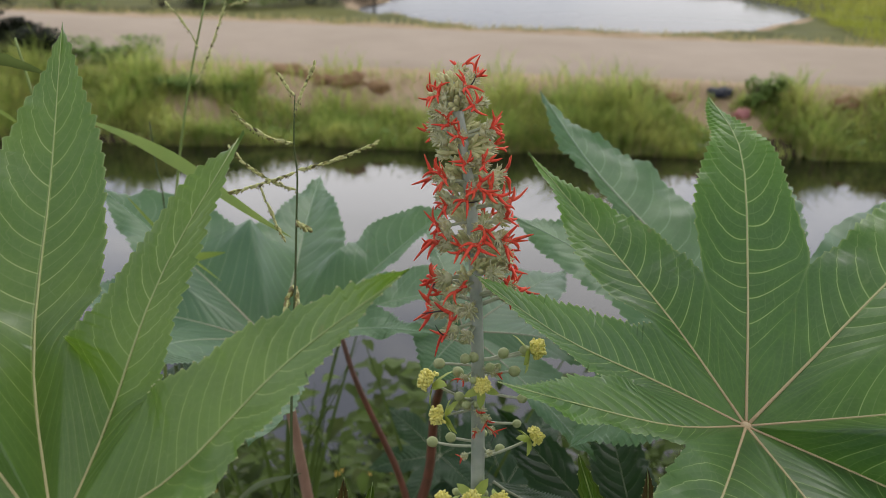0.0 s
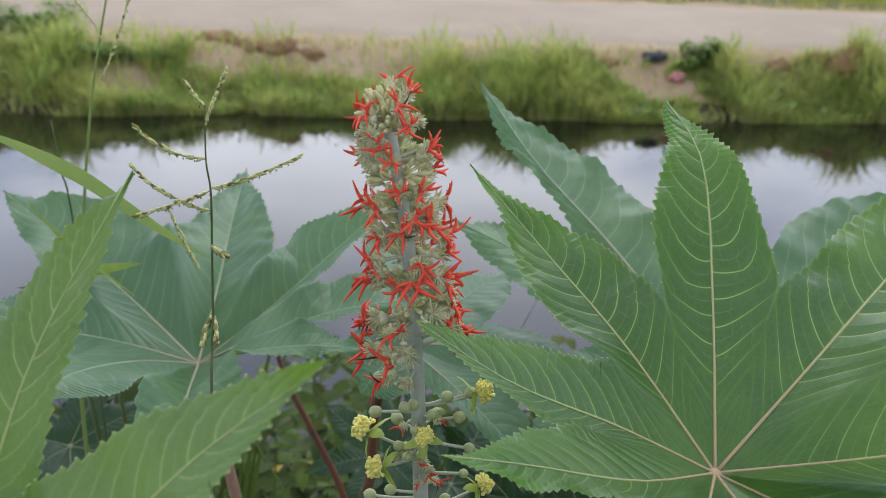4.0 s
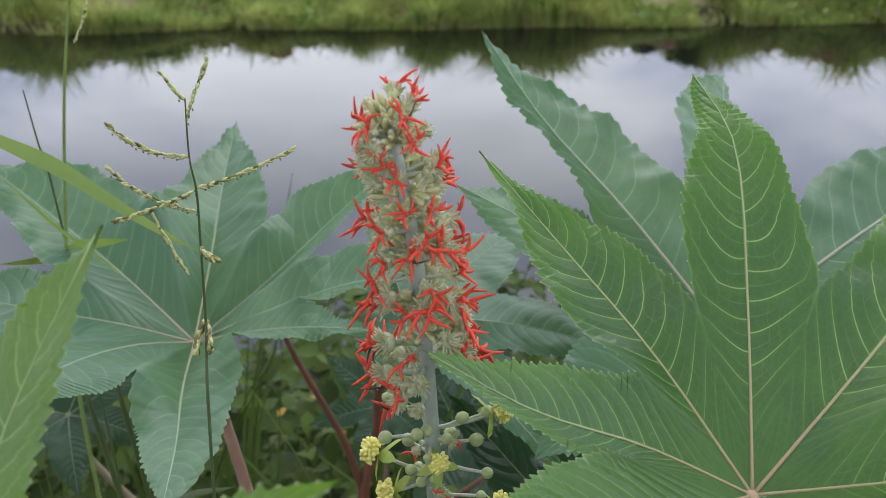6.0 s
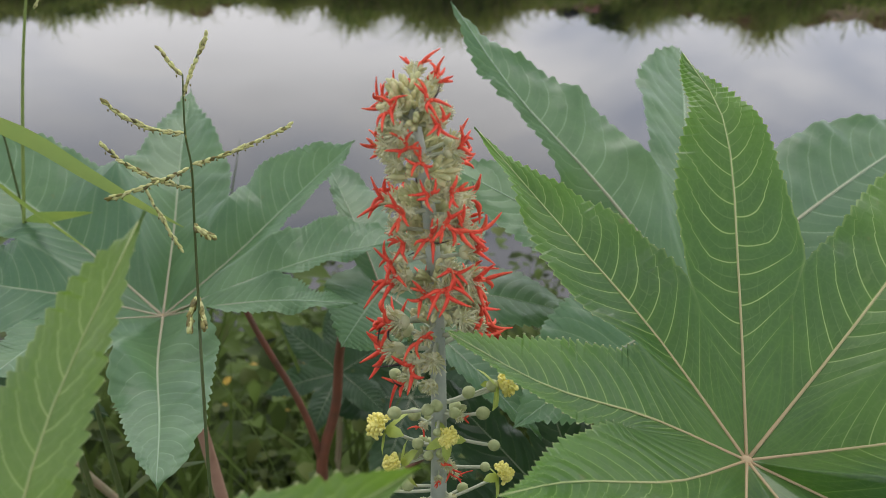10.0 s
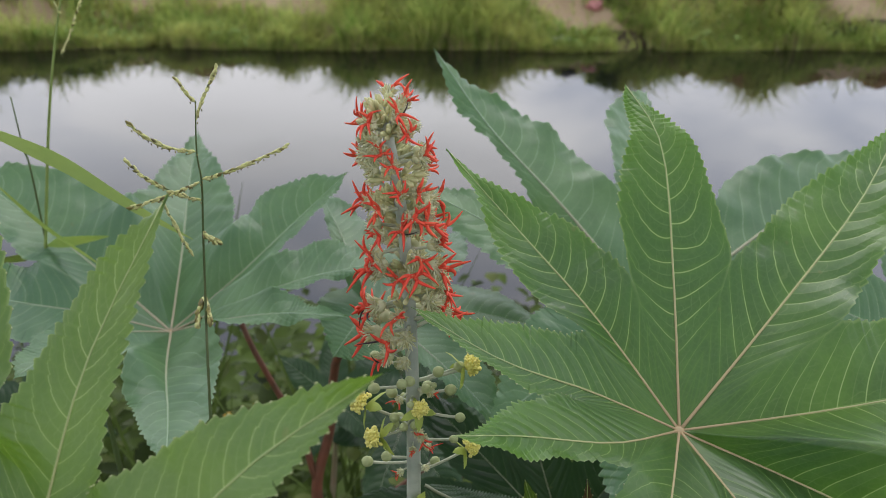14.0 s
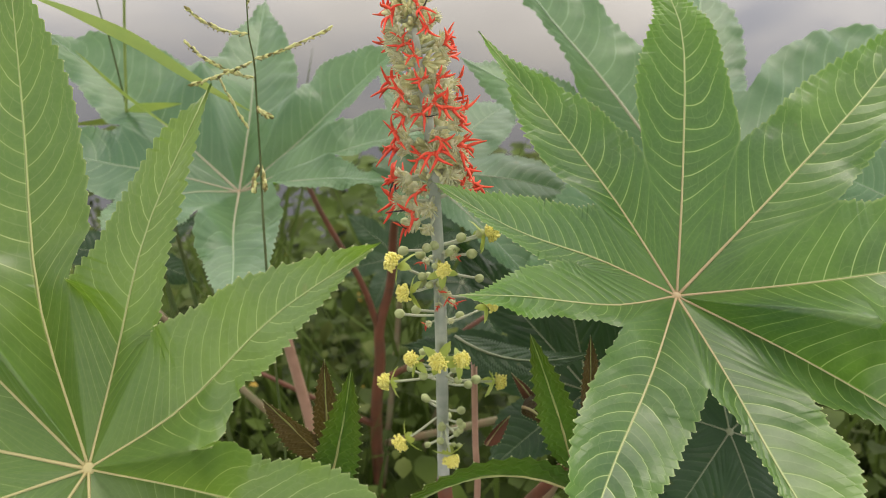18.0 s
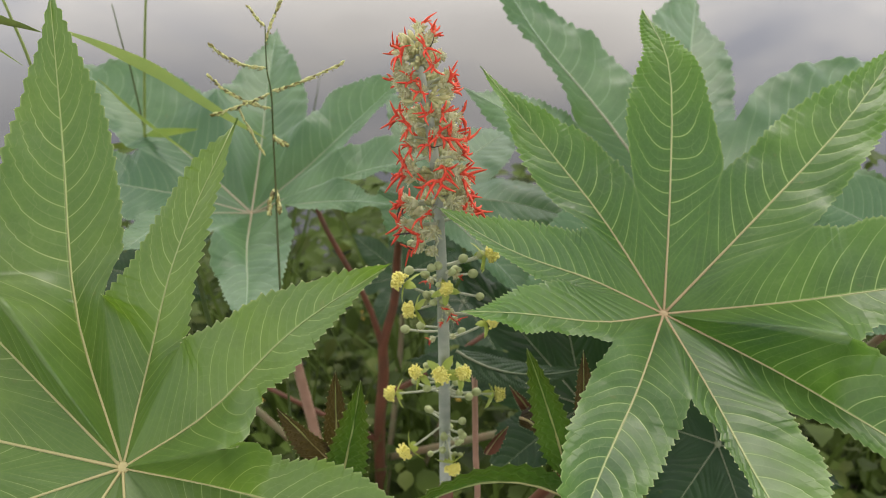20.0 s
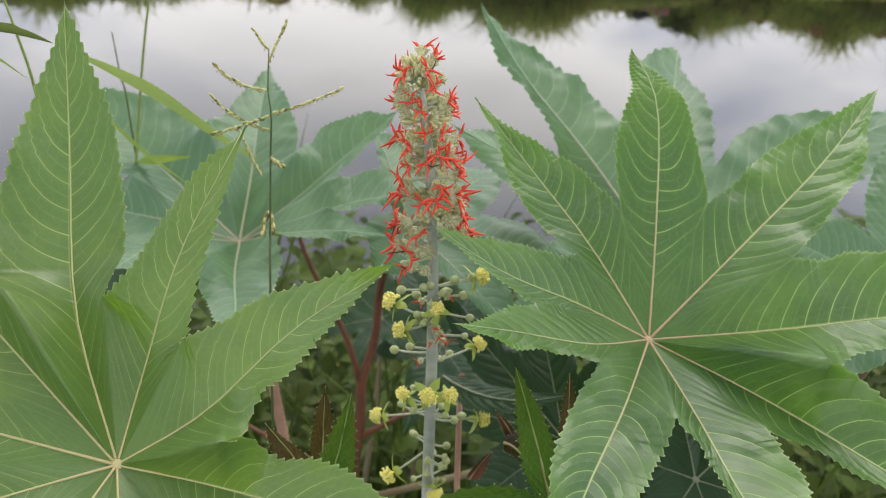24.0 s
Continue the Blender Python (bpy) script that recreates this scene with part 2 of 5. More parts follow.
# dark green copy with the shade low in the plants painted into it
M_LEAF_DARK = leaf_material("castor_leaf_deep_green_shade", (0.024, 0.056, 0.024), (0.038, 0.080, 0.034), (0.09, 0.13, 0.06), gloss=0.25)
M_YOUNG = leaf_material("young_castor_leaf", (0.042, 0.100, 0.022), (0.070, 0.140, 0.030), (0.14, 0.20, 0.06), 9.0, 0.35, (0.11, 0.11, 0.03))
M_RED_LEAF = leaf_material("red_castor_leaf", (0.050, 0.036, 0.026), (0.078, 0.054, 0.036), (0.16, 0.12, 0.07), 9.0, 0.35)


def rib_material(name, base, tip):
    k = Mat(name, 0.5)
    uv = k.t.nodes.new("ShaderNodeSeparateXYZ")
    k.put(uv.inputs[0], k.coord("UV"))
    body = k.mix(k.ramp(uv.outputs[0], (0.14, 0.0), (0.72, 1.0)), base, tip)
    k.colour(k.mix(k.math("MULTIPLY", k.noise(220.0, 3), 0.35), body, tuple(0.75 * c for c in tip)))
    k.bump(k.noise(300.0, 2), 0.2, 0.0004)
    return k.m


M_RIB_PINK = rib_material("pinkish_leaf_rib", (0.45, 0.31, 0.18), (0.40, 0.48, 0.20))
M_RIB_YELLOW = rib_material("yellowish_leaf_rib", (0.50, 0.42, 0.20), (0.36, 0.44, 0.17))
M_RIB_PALE = rib_material("pale_leaf_rib", (0.42, 0.34, 0.23), (0.30, 0.42, 0.26))
# rib colours lowered to carry the same painted shade
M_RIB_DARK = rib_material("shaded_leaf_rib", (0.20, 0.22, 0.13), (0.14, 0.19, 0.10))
M_AXIS = plain("bloomy_grey_green_stem", (0.48, 0.51, 0.45), 0.65, (0.34, 0.39, 0.33), 120.0)
M_OVARY = plain("pale_grey_green_spines", (0.76, 0.75, 0.52), 0.65, (0.54, 0.57, 0.33), 160.0, spec=0.3)
M_SEPAL = plain("pale_cream_bud", (0.70, 0.66, 0.36), 0.65, (0.48, 0.51, 0.25), 150.0, spec=0.3)
M_STIGMA = plain("red_stigma", (0.84, 0.070, 0.050), 0.55, (0.86, 0.15, 0.070), 110.0, through_share=0.12, spec=0.25)
M_DRY = plain("dark_dried_stigma", (0.035, 0.022, 0.020), 0.7)
M_YELLOW = plain("yellow_stamens", (0.93, 0.87, 0.30), 0.6, (0.88, 0.80, 0.20), 400.0)
M_CALYX = plain("green_sepal", (0.42, 0.50, 0.10), 0.55, (0.32, 0.42, 0.08), 200.0, through_share=0.2)
M_TOOTH = plain("pale_leaf_tooth", (0.40, 0.45, 0.20), 0.5, (0.40, 0.45, 0.2), 200.0)
M_BUD = plain("green_bud", (0.46, 0.50, 0.24), 0.6, (0.33, 0.39, 0.17), 250.0)
M_PEDICEL = plain("pale_flower_stalk", (0.52, 0.54, 0.40), 0.6, (0.42, 0.46, 0.32), 200.0)
M_REDSTEM = plain("red_brown_castor_stem", (0.185, 0.066, 0.036), 0.55, (0.105, 0.052, 0.030), 45.0)
M_PINKSTEM = plain("pinkish_brown_castor_stem", (0.47, 0.29, 0.21), 0.5, (0.34, 0.20, 0.14), 45.0)
M_PETIOLE = plain("castor_petiole", (0.20, 0.20, 0.10), 0.5, (0.22, 0.13, 0.08), 40.0)
M_STALK = plain("grass_stalk", (0.26, 0.34, 0.09), 0.5, (0.20, 0.27, 0.07), 60.0)
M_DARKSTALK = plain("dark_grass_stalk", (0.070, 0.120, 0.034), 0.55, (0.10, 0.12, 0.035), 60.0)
M_SEED = plain("pale_grass_seed", (0.60, 0.57, 0.28), 0.6, (0.40, 0.42, 0.15), 300.0, island=0.5)
M_SEED_DARK = plain("ripe_dark_grass_seed", (0.06, 0.045, 0.02), 0.6, (0.22, 0.20, 0.05), 300.0, island=0.4)
M_BLADE = plain("grass_blade", (0.33, 0.43, 0.09), 0.42, (0.24, 0.36, 0.08), 25.0, through_share=0.25)
M_FARGRASS = plain("far_bank_grass", (0.19, 0.34, 0.065), 0.6, (0.48, 0.50, 0.16), 2.6, 0.1, 0.002, 0.5, 0.42, spec=0.12)
M_FIELDGRASS = plain("sunlit_field_grass", (0.34, 0.40, 0.06), 0.6, (0.42, 0.42, 0.10), 0.8, 0.1, 0.002, 0.3, 0.25, spec=0.12)
M_DRYGRASS = plain("dry_bank_grass", (0.52, 0.46, 0.23), 0.7, (0.42, 0.38, 0.17), 1.5, 0.1, 0.002, 0.3, 0.25, spec=0.12)
M_BUSH = plain("bush_leaves", (0.16, 0.25, 0.065), 0.55, (0.22, 0.31, 0.08), 4.0, 0.1, 0.002, 0.35, 0.12, spec=0.12)
# bush leaves again, near black, with the bush's own shadow as colour
M_BUSH_DARK = plain("shadow_dark_bush_leaves", (0.010, 0.014, 0.006), 0.6, (0.018, 0.026, 0.009), 3.0, 0.1, 0.002, 0.3, spec=0.12)
# near-black mix: deep shade between the plants is painted into the leaves
M_WEED = plain("shade_dark_weed_leaves", (0.008, 0.016, 0.004), 0.55, (0.060, 0.092, 0.017), 7.0, 0.15, 0.001, 0.7, 0.10, spec=0.08)
M_WEED_OLIVE = plain("olive_weed_leaves", (0.13, 0.165, 0.034), 0.55, (0.03, 0.045, 0.010), 7.0, 0.15, 0.001, 0.4, 0.15, spec=0.12)
M_WOOD = plain("dark_bark", (0.05, 0.035, 0.025), 0.8, (0.03, 0.022, 0.016), 20.0, 0.5, 0.004)
# dark soil, lowered further in colour to stand for shade under the weeds
M_SOIL = plain("dark_bank_soil_shade", (0.020, 0.017, 0.011), 0.9, (0.014, 0.015, 0.008), 6.0, 0.6, 0.02, spec=0.12)
M_MUD = plain("wet_brown_mud", (0.115, 0.085, 0.055), 0.7, (0.07, 0.055, 0.035), 3.0, 0.6, 0.02, spec=0.2)
M_SAND = plain("sandy_bank_soil", (0.52, 0.39, 0.26), 0.9, (0.38, 0.28, 0.17), 2.2, 0.7, 0.03, spec=0.12)
M_ROAD = plain("pale_dirt_road", (0.48, 0.395, 0.31), 0.9, (0.41, 0.335, 0.255), 0.7, 0.4, 0.01, spec=0.12)
M_FIELD = plain("field_grass", (0.19, 0.19, 0.06), 0.8, (0.10, 0.11, 0.04), 0.9, 0.6, 0.03, spec=0.12)
M_CLOD = plain("brown_earth_clod", (0.36, 0.22, 0.11), 0.9, (0.24, 0.15, 0.075), 9.0, 0.7, 0.02)
M_BLUE = plain("dark_blue_plastic", (0.018, 0.022, 0.045), 0.4, (0.012, 0.013, 0.025), 12.0, 0.5, 0.01)
M_PINK = plain("pink_plastic", (0.62, 0.28, 0.26), 0.45, (0.5, 0.2, 0.2), 12.0, 0.5, 0.01)
M_WHITE = plain("white_plastic", (0.6, 0.6, 0.58), 0.45, (0.45, 0.45, 0.43), 12.0, 0.5, 0.01)
M_PETAL = plain("small_yellow_flower", (0.55, 0.36, 0.03), 0.6)


def water_material(name, mud, ior=1.95, rough=0.025):
    k = Mat(name, rough)
    k.b.inputs["IOR"].default_value = ior
    k.colour(k.mix(k.noise(0.5, 3), mud, tuple(0.7 * c for c in mud)))
    k.bump(k.noise(5.0, 3), 0.04, 0.006)
    return k.m


M_WATER = water_material("still_canal_water", (0.009, 0.010, 0.008))
M_POND = water_material("pond_water", (0.13, 0.135, 0.13), 1.07, 0.12)


# ---- mesh helpers ----
class Builder:
    """Gathers vertices and faces for one mesh object."""

    def __init__(self):
        self.v, self.f, self.mi, self.uv = [], [], [], []

    def add(self, verts, faces, slot=0, uvs=None):
        base = len(self.v)
        self.v.extend(tuple(p) for p in verts)
        self.uv.extend(uvs if uvs is not None else [(0.0, 0.0)] * len(verts))
        self.f.extend(tuple(base + i for i in f) for f in faces)
        self.mi.extend([slot] * len(faces))
        return self

    def tube(self, points, radii, sides=8, slot=0, cap=True):
        points = [Vector(p) for p in points]
        n, ring_v, uvs, ref = len(points), [], [], None
        for k, p in enumerate(points):
            way = (points[min(k + 1, n - 1)] - points[max(k - 1, 0)]).normalized()
            if ref is None:
                ref = way.orthogonal().normalized()
            ref = (ref - way * ref.dot(way)).normalized()
            other = way.cross(ref)
            r = radii[k] if isinstance(radii, (list, tuple)) else radii
            for j in range(sides):
                a = 2 * math.pi * j / sides
                ring_v.append(p + r * (math.cos(a) * ref + math.sin(a) * other))
                uvs.append((k / (n - 1), j / sides))
        faces = [(k * sides + j, k * sides + (j + 1) % sides, (k + 1) * sides + (j + 1) % sides, (k + 1) * sides + j) for k in range(n - 1) for j in range(sides)]
        if cap:
            faces += [tuple(range(sides))[::-1], tuple((n - 1) * sides + j for j in range(sides))]
        return self.add(ring_v, faces, slot, uvs)

    def ball(self, centre, radii, slot=0, seg=8, rings=5, axis=None, dent=0.0):
        centre = Vector(centre)
        rot = Vector((0, 0, 1)).rotation_difference(Vector(axis)).to_matrix() if axis is not None else Matrix.Identity(3)
        verts = [centre + rot @ Vector((0, 0, -radii[2]))]
        for i in range(1, rings):
            b = -math.pi / 2 + math.pi * i / rings
            for j in range(seg):
                a = 2 * math.pi * j / seg
                bulge = 1.0 + dent * math.cos(3 * a)
                verts.append(centre + rot @ Vector((radii[0] * bulge * math.cos(b) * math.cos(a), radii[1] * bulge * math.cos(b) * math.sin(a), radii[2] * math.sin(b))))
        verts.append(centre + rot @ Vector((0, 0, radii[2])))
        faces = [(0, 1 + (j + 1) % seg, 1 + j) for j in range(seg)]
        for i in range(rings - 2):
            a, b = 1 + i * seg, 1 + (i + 1) * seg
            faces += [(a + j, a + (j + 1) % seg, b + (j + 1) % seg, b + j) for j in range(seg)]
        last = len(verts) - 1
        faces += [(last - seg + j, last - seg + (j + 1) % seg, last) for j in range(seg)]
        return self.add(verts, faces, slot)

    def strip(self, points, widths, side, slot=0, fold=0.0):
        """A leaf-like strip with a channelled middle."""
        points, verts, uvs = [Vector(p) for p in points], [], []
        n = len(points)
        for k, p in enumerate(points):
            way = (points[min(k + 1, n - 1)] - points[max(k - 1, 0)]).normalized()
            across = (Vector(side) - way * way.dot(Vector(side))).normalized()
            up = across.cross(way)
            verts += [p - across * widths[k] + up * fold * widths[k], p, p + across * widths[k] + up * fold * widths[k]]
            uvs += [(k / (n - 1), 0.0), (k / (n - 1), 0.5), (k / (n - 1), 1.0)]
        faces = [q for k in range(n - 1) for q in ((3 * k, 3 * k + 1, 3 * k + 4, 3 * k + 3), (3 * k + 1, 3 * k + 2, 3 * k + 5, 3 * k + 4))]
        return self.add(verts, faces, slot, uvs)

    def mesh(self, name, *materials):
        me = bpy.data.meshes.new(name)
        me.from_pydata(self.v, [], self.f)
        for m in materials:
            me.materials.append(m)
        me.polygons.foreach_set("material_index", self.mi)
        me.polygons.foreach_set("use_smooth", [True] * len(self.f))
        layer = me.uv_layers.new(name="UVMap")
        loops = np.empty(len(me.loops), dtype=np.int32)
        me.loops.foreach_get("vertex_index", loops)
        layer.data.foreach_set("uv", np.array(self.uv, dtype=np.float32)[loops].ravel())
        me.update()
        return me


def part(name, builder, materials, parent, label=""):
    """One mesh object under a thing or a part; its numbers are world places."""
    mats = materials if isinstance(materials, (list, tuple)) else [materials]
    ob = new(name, builder.mesh(name, *mats) if isinstance(builder, Builder) else builder)
    ob.parent = parent
    if parent is not None:
        ob.matrix_parent_inverse = world_of(parent).inverted()
    return tagged(ob, label)


def world_of(ob):
    m = ob.matrix_basis.copy()
    while ob.parent is not None:
        m = ob.parent.matrix_basis @ ob.matrix_parent_inverse @ m
        ob = ob.parent
    return m


def thing(name, at, label, category, group="", kind=""):
    ob = new(name)
    ob.empty_display_size = 0.05
    ob.matrix_basis = Matrix.Translation(at)
    return tagged(ob, label, category, group, kind)


def bezier(a, b, c, n):
    a, b, c = Vector(a), Vector(b), Vector(c)
    return [a * (1 - t) ** 2 + b * 2 * t * (1 - t) + c * t * t for t in (k / (n - 1) for k in range(n))]


def smooth_line(points, n):
    """A smooth curve through a few places."""
    p = [Vector(q) for q in points]
    p = [2 * p[0] - p[1]] + p + [2 * p[-1] - p[-2]]
    out, spans = [], len(p) - 3
    for k in range(n):
        u = min(k / (n - 1) * spans, spans - 1e-6)
        i, t = int(u), u - int(u)
        a, b, c, d = p[i : i + 4]
        out.append(0.5 * (2 * b + (c - a) * t + (2 * a - 5 * b + 4 * c - d) * t * t + (3 * b - a - 3 * c + d) * t**3))
    return out


# ---- castor leaves ----
STATIONS = (0.0, 0.15, 0.35, 0.55, 0.75, 0.9, 1.0)  # from the notch to the tip
FULL = (1.04, 0.97, 0.77, 0.42, 0.15)  # half widths of a common lobe at the inner stations


def through_stations(values, u):
    """A smooth curve through the half widths from the notch (1) to the tip (0)."""
    w = (1.0, *values, 0.0)
    k = max(i for i in range(6) if u >= STATIONS[i])
    t = (u - STATIONS[k]) / (STATIONS[k + 1] - STATIONS[k])
    slope = lambda i: 0.0 if i in (0, 6) else (w[i + 1] - w[i - 1]) / (STATIONS[i + 1] - STATIONS[i - 1])
    h = STATIONS[k + 1] - STATIONS[k]
    m0, m1 = slope(k) * h, (slope(k + 1) if k < 5 else w[6] - w[5]) * h
    return max(0.0, (2 * t**3 - 3 * t * t + 1) * w[k] + (t**3 - 2 * t * t + t) * m0 + (3 * t * t - 2 * t**3) * w[k + 1] + (t**3 - t * t) * m1)


def castor_leaf(plant, centre, lobes, blade_mat, rib_mat, label, petiole=None, depth=0.47, teeth=20, fold=0.10, ruffle=0.0045, crinkle=0.0060, closed=True, rib=0.00085, cols=8, name="leaf", petiole_mat=None, cuts=None, hub_mat=None, pale_teeth=False, tooth_size=0.0017):
    """A palmate leaf. lobes: (tip, line, before, after) in order round the centre. line: two places that the midrib passes, or how far its middle is
    lifted, in metres; before, after: the half widths towards the lobe before and after at the inner stations, as shares of the width at the notch. cuts: the notches."""
    c = Vector(centre)
    tips = [Vector(lobe[0]) for lobe in lobes]
    n = len(lobes)
    normal = Vector((0, 0, 0))
    for a, b in zip(tips, tips[1:] + ([tips[0]] if closed else [])):
        normal += (b - c).cross(a - c)
    normal.normalize()
    if normal.z < 0:
        normal = -normal

    lines = []
    for tip, lobe in zip(tips, lobes):
        line = lobe[1] if len(lobe) > 1 else 0.0
        if isinstance(line, tuple):
            lines.append(smooth_line([c, *line, tip], 61))
        else:
            lines.append([c + (tip - c) * (k / 60) + normal * (line * 4 * (k / 60) * (1 - k / 60)) for k in range(61)])

    def midrib(i, s):
        u = min(max(s, 0.0), 0.99999) * 60
        return lines[i][int(u)].lerp(lines[i][int(u) + 1], u - int(u))

    notches = {}
    for i in range(n):
        j = (i + 1) % n
        if j == 0 and not closed:
            continue
        notches[i] = Vector(cuts[i]) if cuts and i in cuts else c + ((midrib(i, depth) - c) + (midrib(j, depth) - c)) * 0.5
    blade = Builder()
    for i in range(n):
        length = (tips[i] - c).length
        for side in (-1, 1):
            notch = notches[i if side == 1 else (i - 1) % n]
            way = (tips[i] - c) / length
            s_n = max(0.10, min(0.62, (notch - c).dot(way) / length))
            wing = notch - midrib(i, s_n)
            wide = wing.length
            across = (wing - way * wing.dot(way)).normalized()
            level = normal.cross(way).normalized()
            across = (across.lerp(level if level.dot(across) > 0 else -level, 0.65)).normalized()
            shape = lobes[i][2 if side == -1 else 3] if len(lobes[i]) > 3 else FULL
            inner = [s_n * k / 12 for k in range(13)]
            per = 5
            outer = [s_n + (1 - s_n) * k / (teeth * per) for k in range(1, teeth * per + 1)]
            verts, uvs = [], []
            for r, s in enumerate(inner + outer):
                m = midrib(i, s)
                if s <= s_n:
                    e = c + (notch - c) * (s / s_n)
                else:
                    u = (s - s_n) / (1 - s_n)
                    half = wide * through_stations(shape, min(u, 0.9999))
                    phase, which = (r - len(inner)) % per, (r - len(inner)) // per
                    tooth = (-0.30, 0.05, 0.40, 0.75, 0.62)[phase] * tooth_size * (0.8 + 1.1 * noise.noise(Vector((i * 7.3 + side, which * 1.7, 3.1))))
                    tooth *= min(1.0, half / (4 * tooth_size), u * 12)
                    swell = 1.0 + 0.06 * noise.noise(Vector((i * 3.1, s * 5.0, side * 5.0)))
                    lean = min(1.0, u / 0.15)
                    e = m + (wing / wide).lerp(across, lean) * (half * swell + tooth) + way * (max(0.0, tooth) * 0.7)
                for k in range(cols + 1):
                    q = k / cols
                    p = m.lerp(e, q)
                    lift = (fold * (e - m).length * q - 0.4 * fold * wide * q * q) * max(0.0, min(1.0, (s - s_n) / 0.18))
                    wave = ruffle * noise.noise(p * 26) * 1.3 * q * min(1.0, 2 * s / s_n)
                    wave += crinkle * noise.noise(p * 58 + Vector((0, 0, 9.0))) * q**2 * max(0.0, min(1.0, (s / s_n - 0.7) / 0.6))
                    verts.append(p + normal * (lift + wave))
                    uvs.append((s, 0.5 + 0.5 * q * side))
            rows = len(inner) + len(outer)
            faces = []
            for r in range(rows - 1):
                for k in range(cols):
                    a = r * (cols + 1) + k
                    quad = (a, a + 1, a + cols + 2, a + cols + 1)
                    faces.append(quad if side == -1 else quad[::-1])
            blade.add(verts, faces, 0, uvs)
            for r in range(len(inner) + 3, rows - per if pale_teeth else 0, per):
                p = verts[r * (cols + 1) + cols]
                g = 0.00020 + 0.00028 * ((r * 7 + i * 3) % 5) / 4
                blade.ball(p, (g, g, g * 1.6), 1, 4, 3, way)
    me = blade.mesh(name, blade_mat, M_TOOTH)
    bm = bmesh.new()
    bm.from_mesh(me)
    bmesh.ops.remove_doubles(bm, verts=bm.verts, dist=0.00002)
    bm.to_mesh(me)
    bm.free()
    leaf = part(name, me, blade_mat, plant, label)
    for i in range(n):
        r = Builder()
        scale = (tips[i] - c).length / 0.19
        pts = [midrib(i, s) + normal * 0.0001 for s in (0.0, 0.03, 0.1, 0.2, 0.3, 0.4, 0.5, 0.6, 0.7, 0.8, 0.9, 0.98)]
        r.tube(pts, [max(0.00025, rib * scale**0.5 * (1 - 0.86 * k / 11)) for k in range(12)], 6)
        part("midrib", r, rib_mat, leaf)
    hub = Builder().ball(c + normal * 0.0006, (0.0030, 0.0030, 0.0012), 0, 10, 6, normal)
    part("hub", hub, hub_mat or rib_mat, leaf)
    if petiole:
        part("petiole", Builder().tube(smooth_line([c, *petiole], 14), [0.0028 + 0.0018 * k / 13 for k in range(14)], 8), petiole_mat or M_PETIOLE, leaf)
    return leaf


def lance_leaf(plant, base, mid, tip, width, blade_mat, rib_mat, label, side=(1, 0, 0), teeth=16, fold=0.35, glands=True):
    """A young, still narrow leaf or lobe with a toothed edge."""
    b, dots = Builder(), []
    per = 3
    rows = teeth * per + 1
    line = bezier(base, mid, tip, rows)
    for sgn in (-1, 1):
        verts, uvs = [], []
        for r, p in enumerate(line):
            u = r / (rows - 1)
            way = (line[min(r + 1, rows - 1)] - line[max(r - 1, 0)]).normalized()
            across = (Vector(side) - way * way.dot(Vector(side))).normalized()
            up = across.cross(way)
            w = width * (math.sin(math.pi * u**0.7) ** 0.8) * (1 - 0.25 * u)
            w += width * (0.0, 0.09, 0.20)[r % per] * min(1.0, 4 * (1 - u), 4 * u)
            for k in range(5):
                q = k / 4
                verts.append(p + across * (sgn * w * q) + up * (fold * w * q) + up * (0.0012 * noise.noise(p * 60 + Vector((q * 3, sgn, 0)))))
                uvs.append((0.2 + 0.8 * u, 0.5 + 0.5 * q * sgn))
            if glands and r % per == 2 and 0.03 < u < 0.97:
                dots.append((verts[-1], 0.00022 + width * 0.018))
        faces = [(r * 5 + k, r * 5 + k + 1, r * 5 + k + 6, r * 5 + k + 5) for r in range(rows - 1) for k in range(4)]
        b.add(verts, faces if sgn == 1 else [f[::-1] for f in faces], 0, uvs)
        for p, g in dots:
            b.ball(p, (g, g, g), 1, 4, 3)
        dots.clear()
    leaf = part("leaf", b, [blade_mat, M_TOOTH], plant, label)
    part("midrib", Builder().tube([line[k * (rows - 1) // 10] for k in range(11)], [0.0011 * (1 - 0.8 * k / 10) for k in range(11)], 6), rib_mat, leaf)
    return leaf


# ---- ground, canal, road ----
def shore_far(x):
    return 8.58 - 0.01 * x + 0.12 * noise.noise(Vector((x * 0.8, 3.3, 0)))


def shore_near(x):
    return 3.35 + 0.25 * noise.noise(Vector((x * 0.7, 9.1, 0)))


def road_near(x):
    return 9.75 - 0.123 * max(-30.0, min(30.0, x))


def road_far(x):
    return 13.17 - 0.2 * max(-30.0, min(30.0, x))


def pond_edge(x, y):
    """Under 1 inside the pond behind the road."""
    wob = 0.12 * noise.noise(Vector((x * 0.5, y * 0.5, 1.0)))
    return math.hypot((x - 1.6) / 4.2, (y - 18.6) / 3.9) + wob


def step(a, b, v):
    t = max(0.0, min(1.0, (v - a) / (b - a)))
    return t * t * (3 - 2 * t)


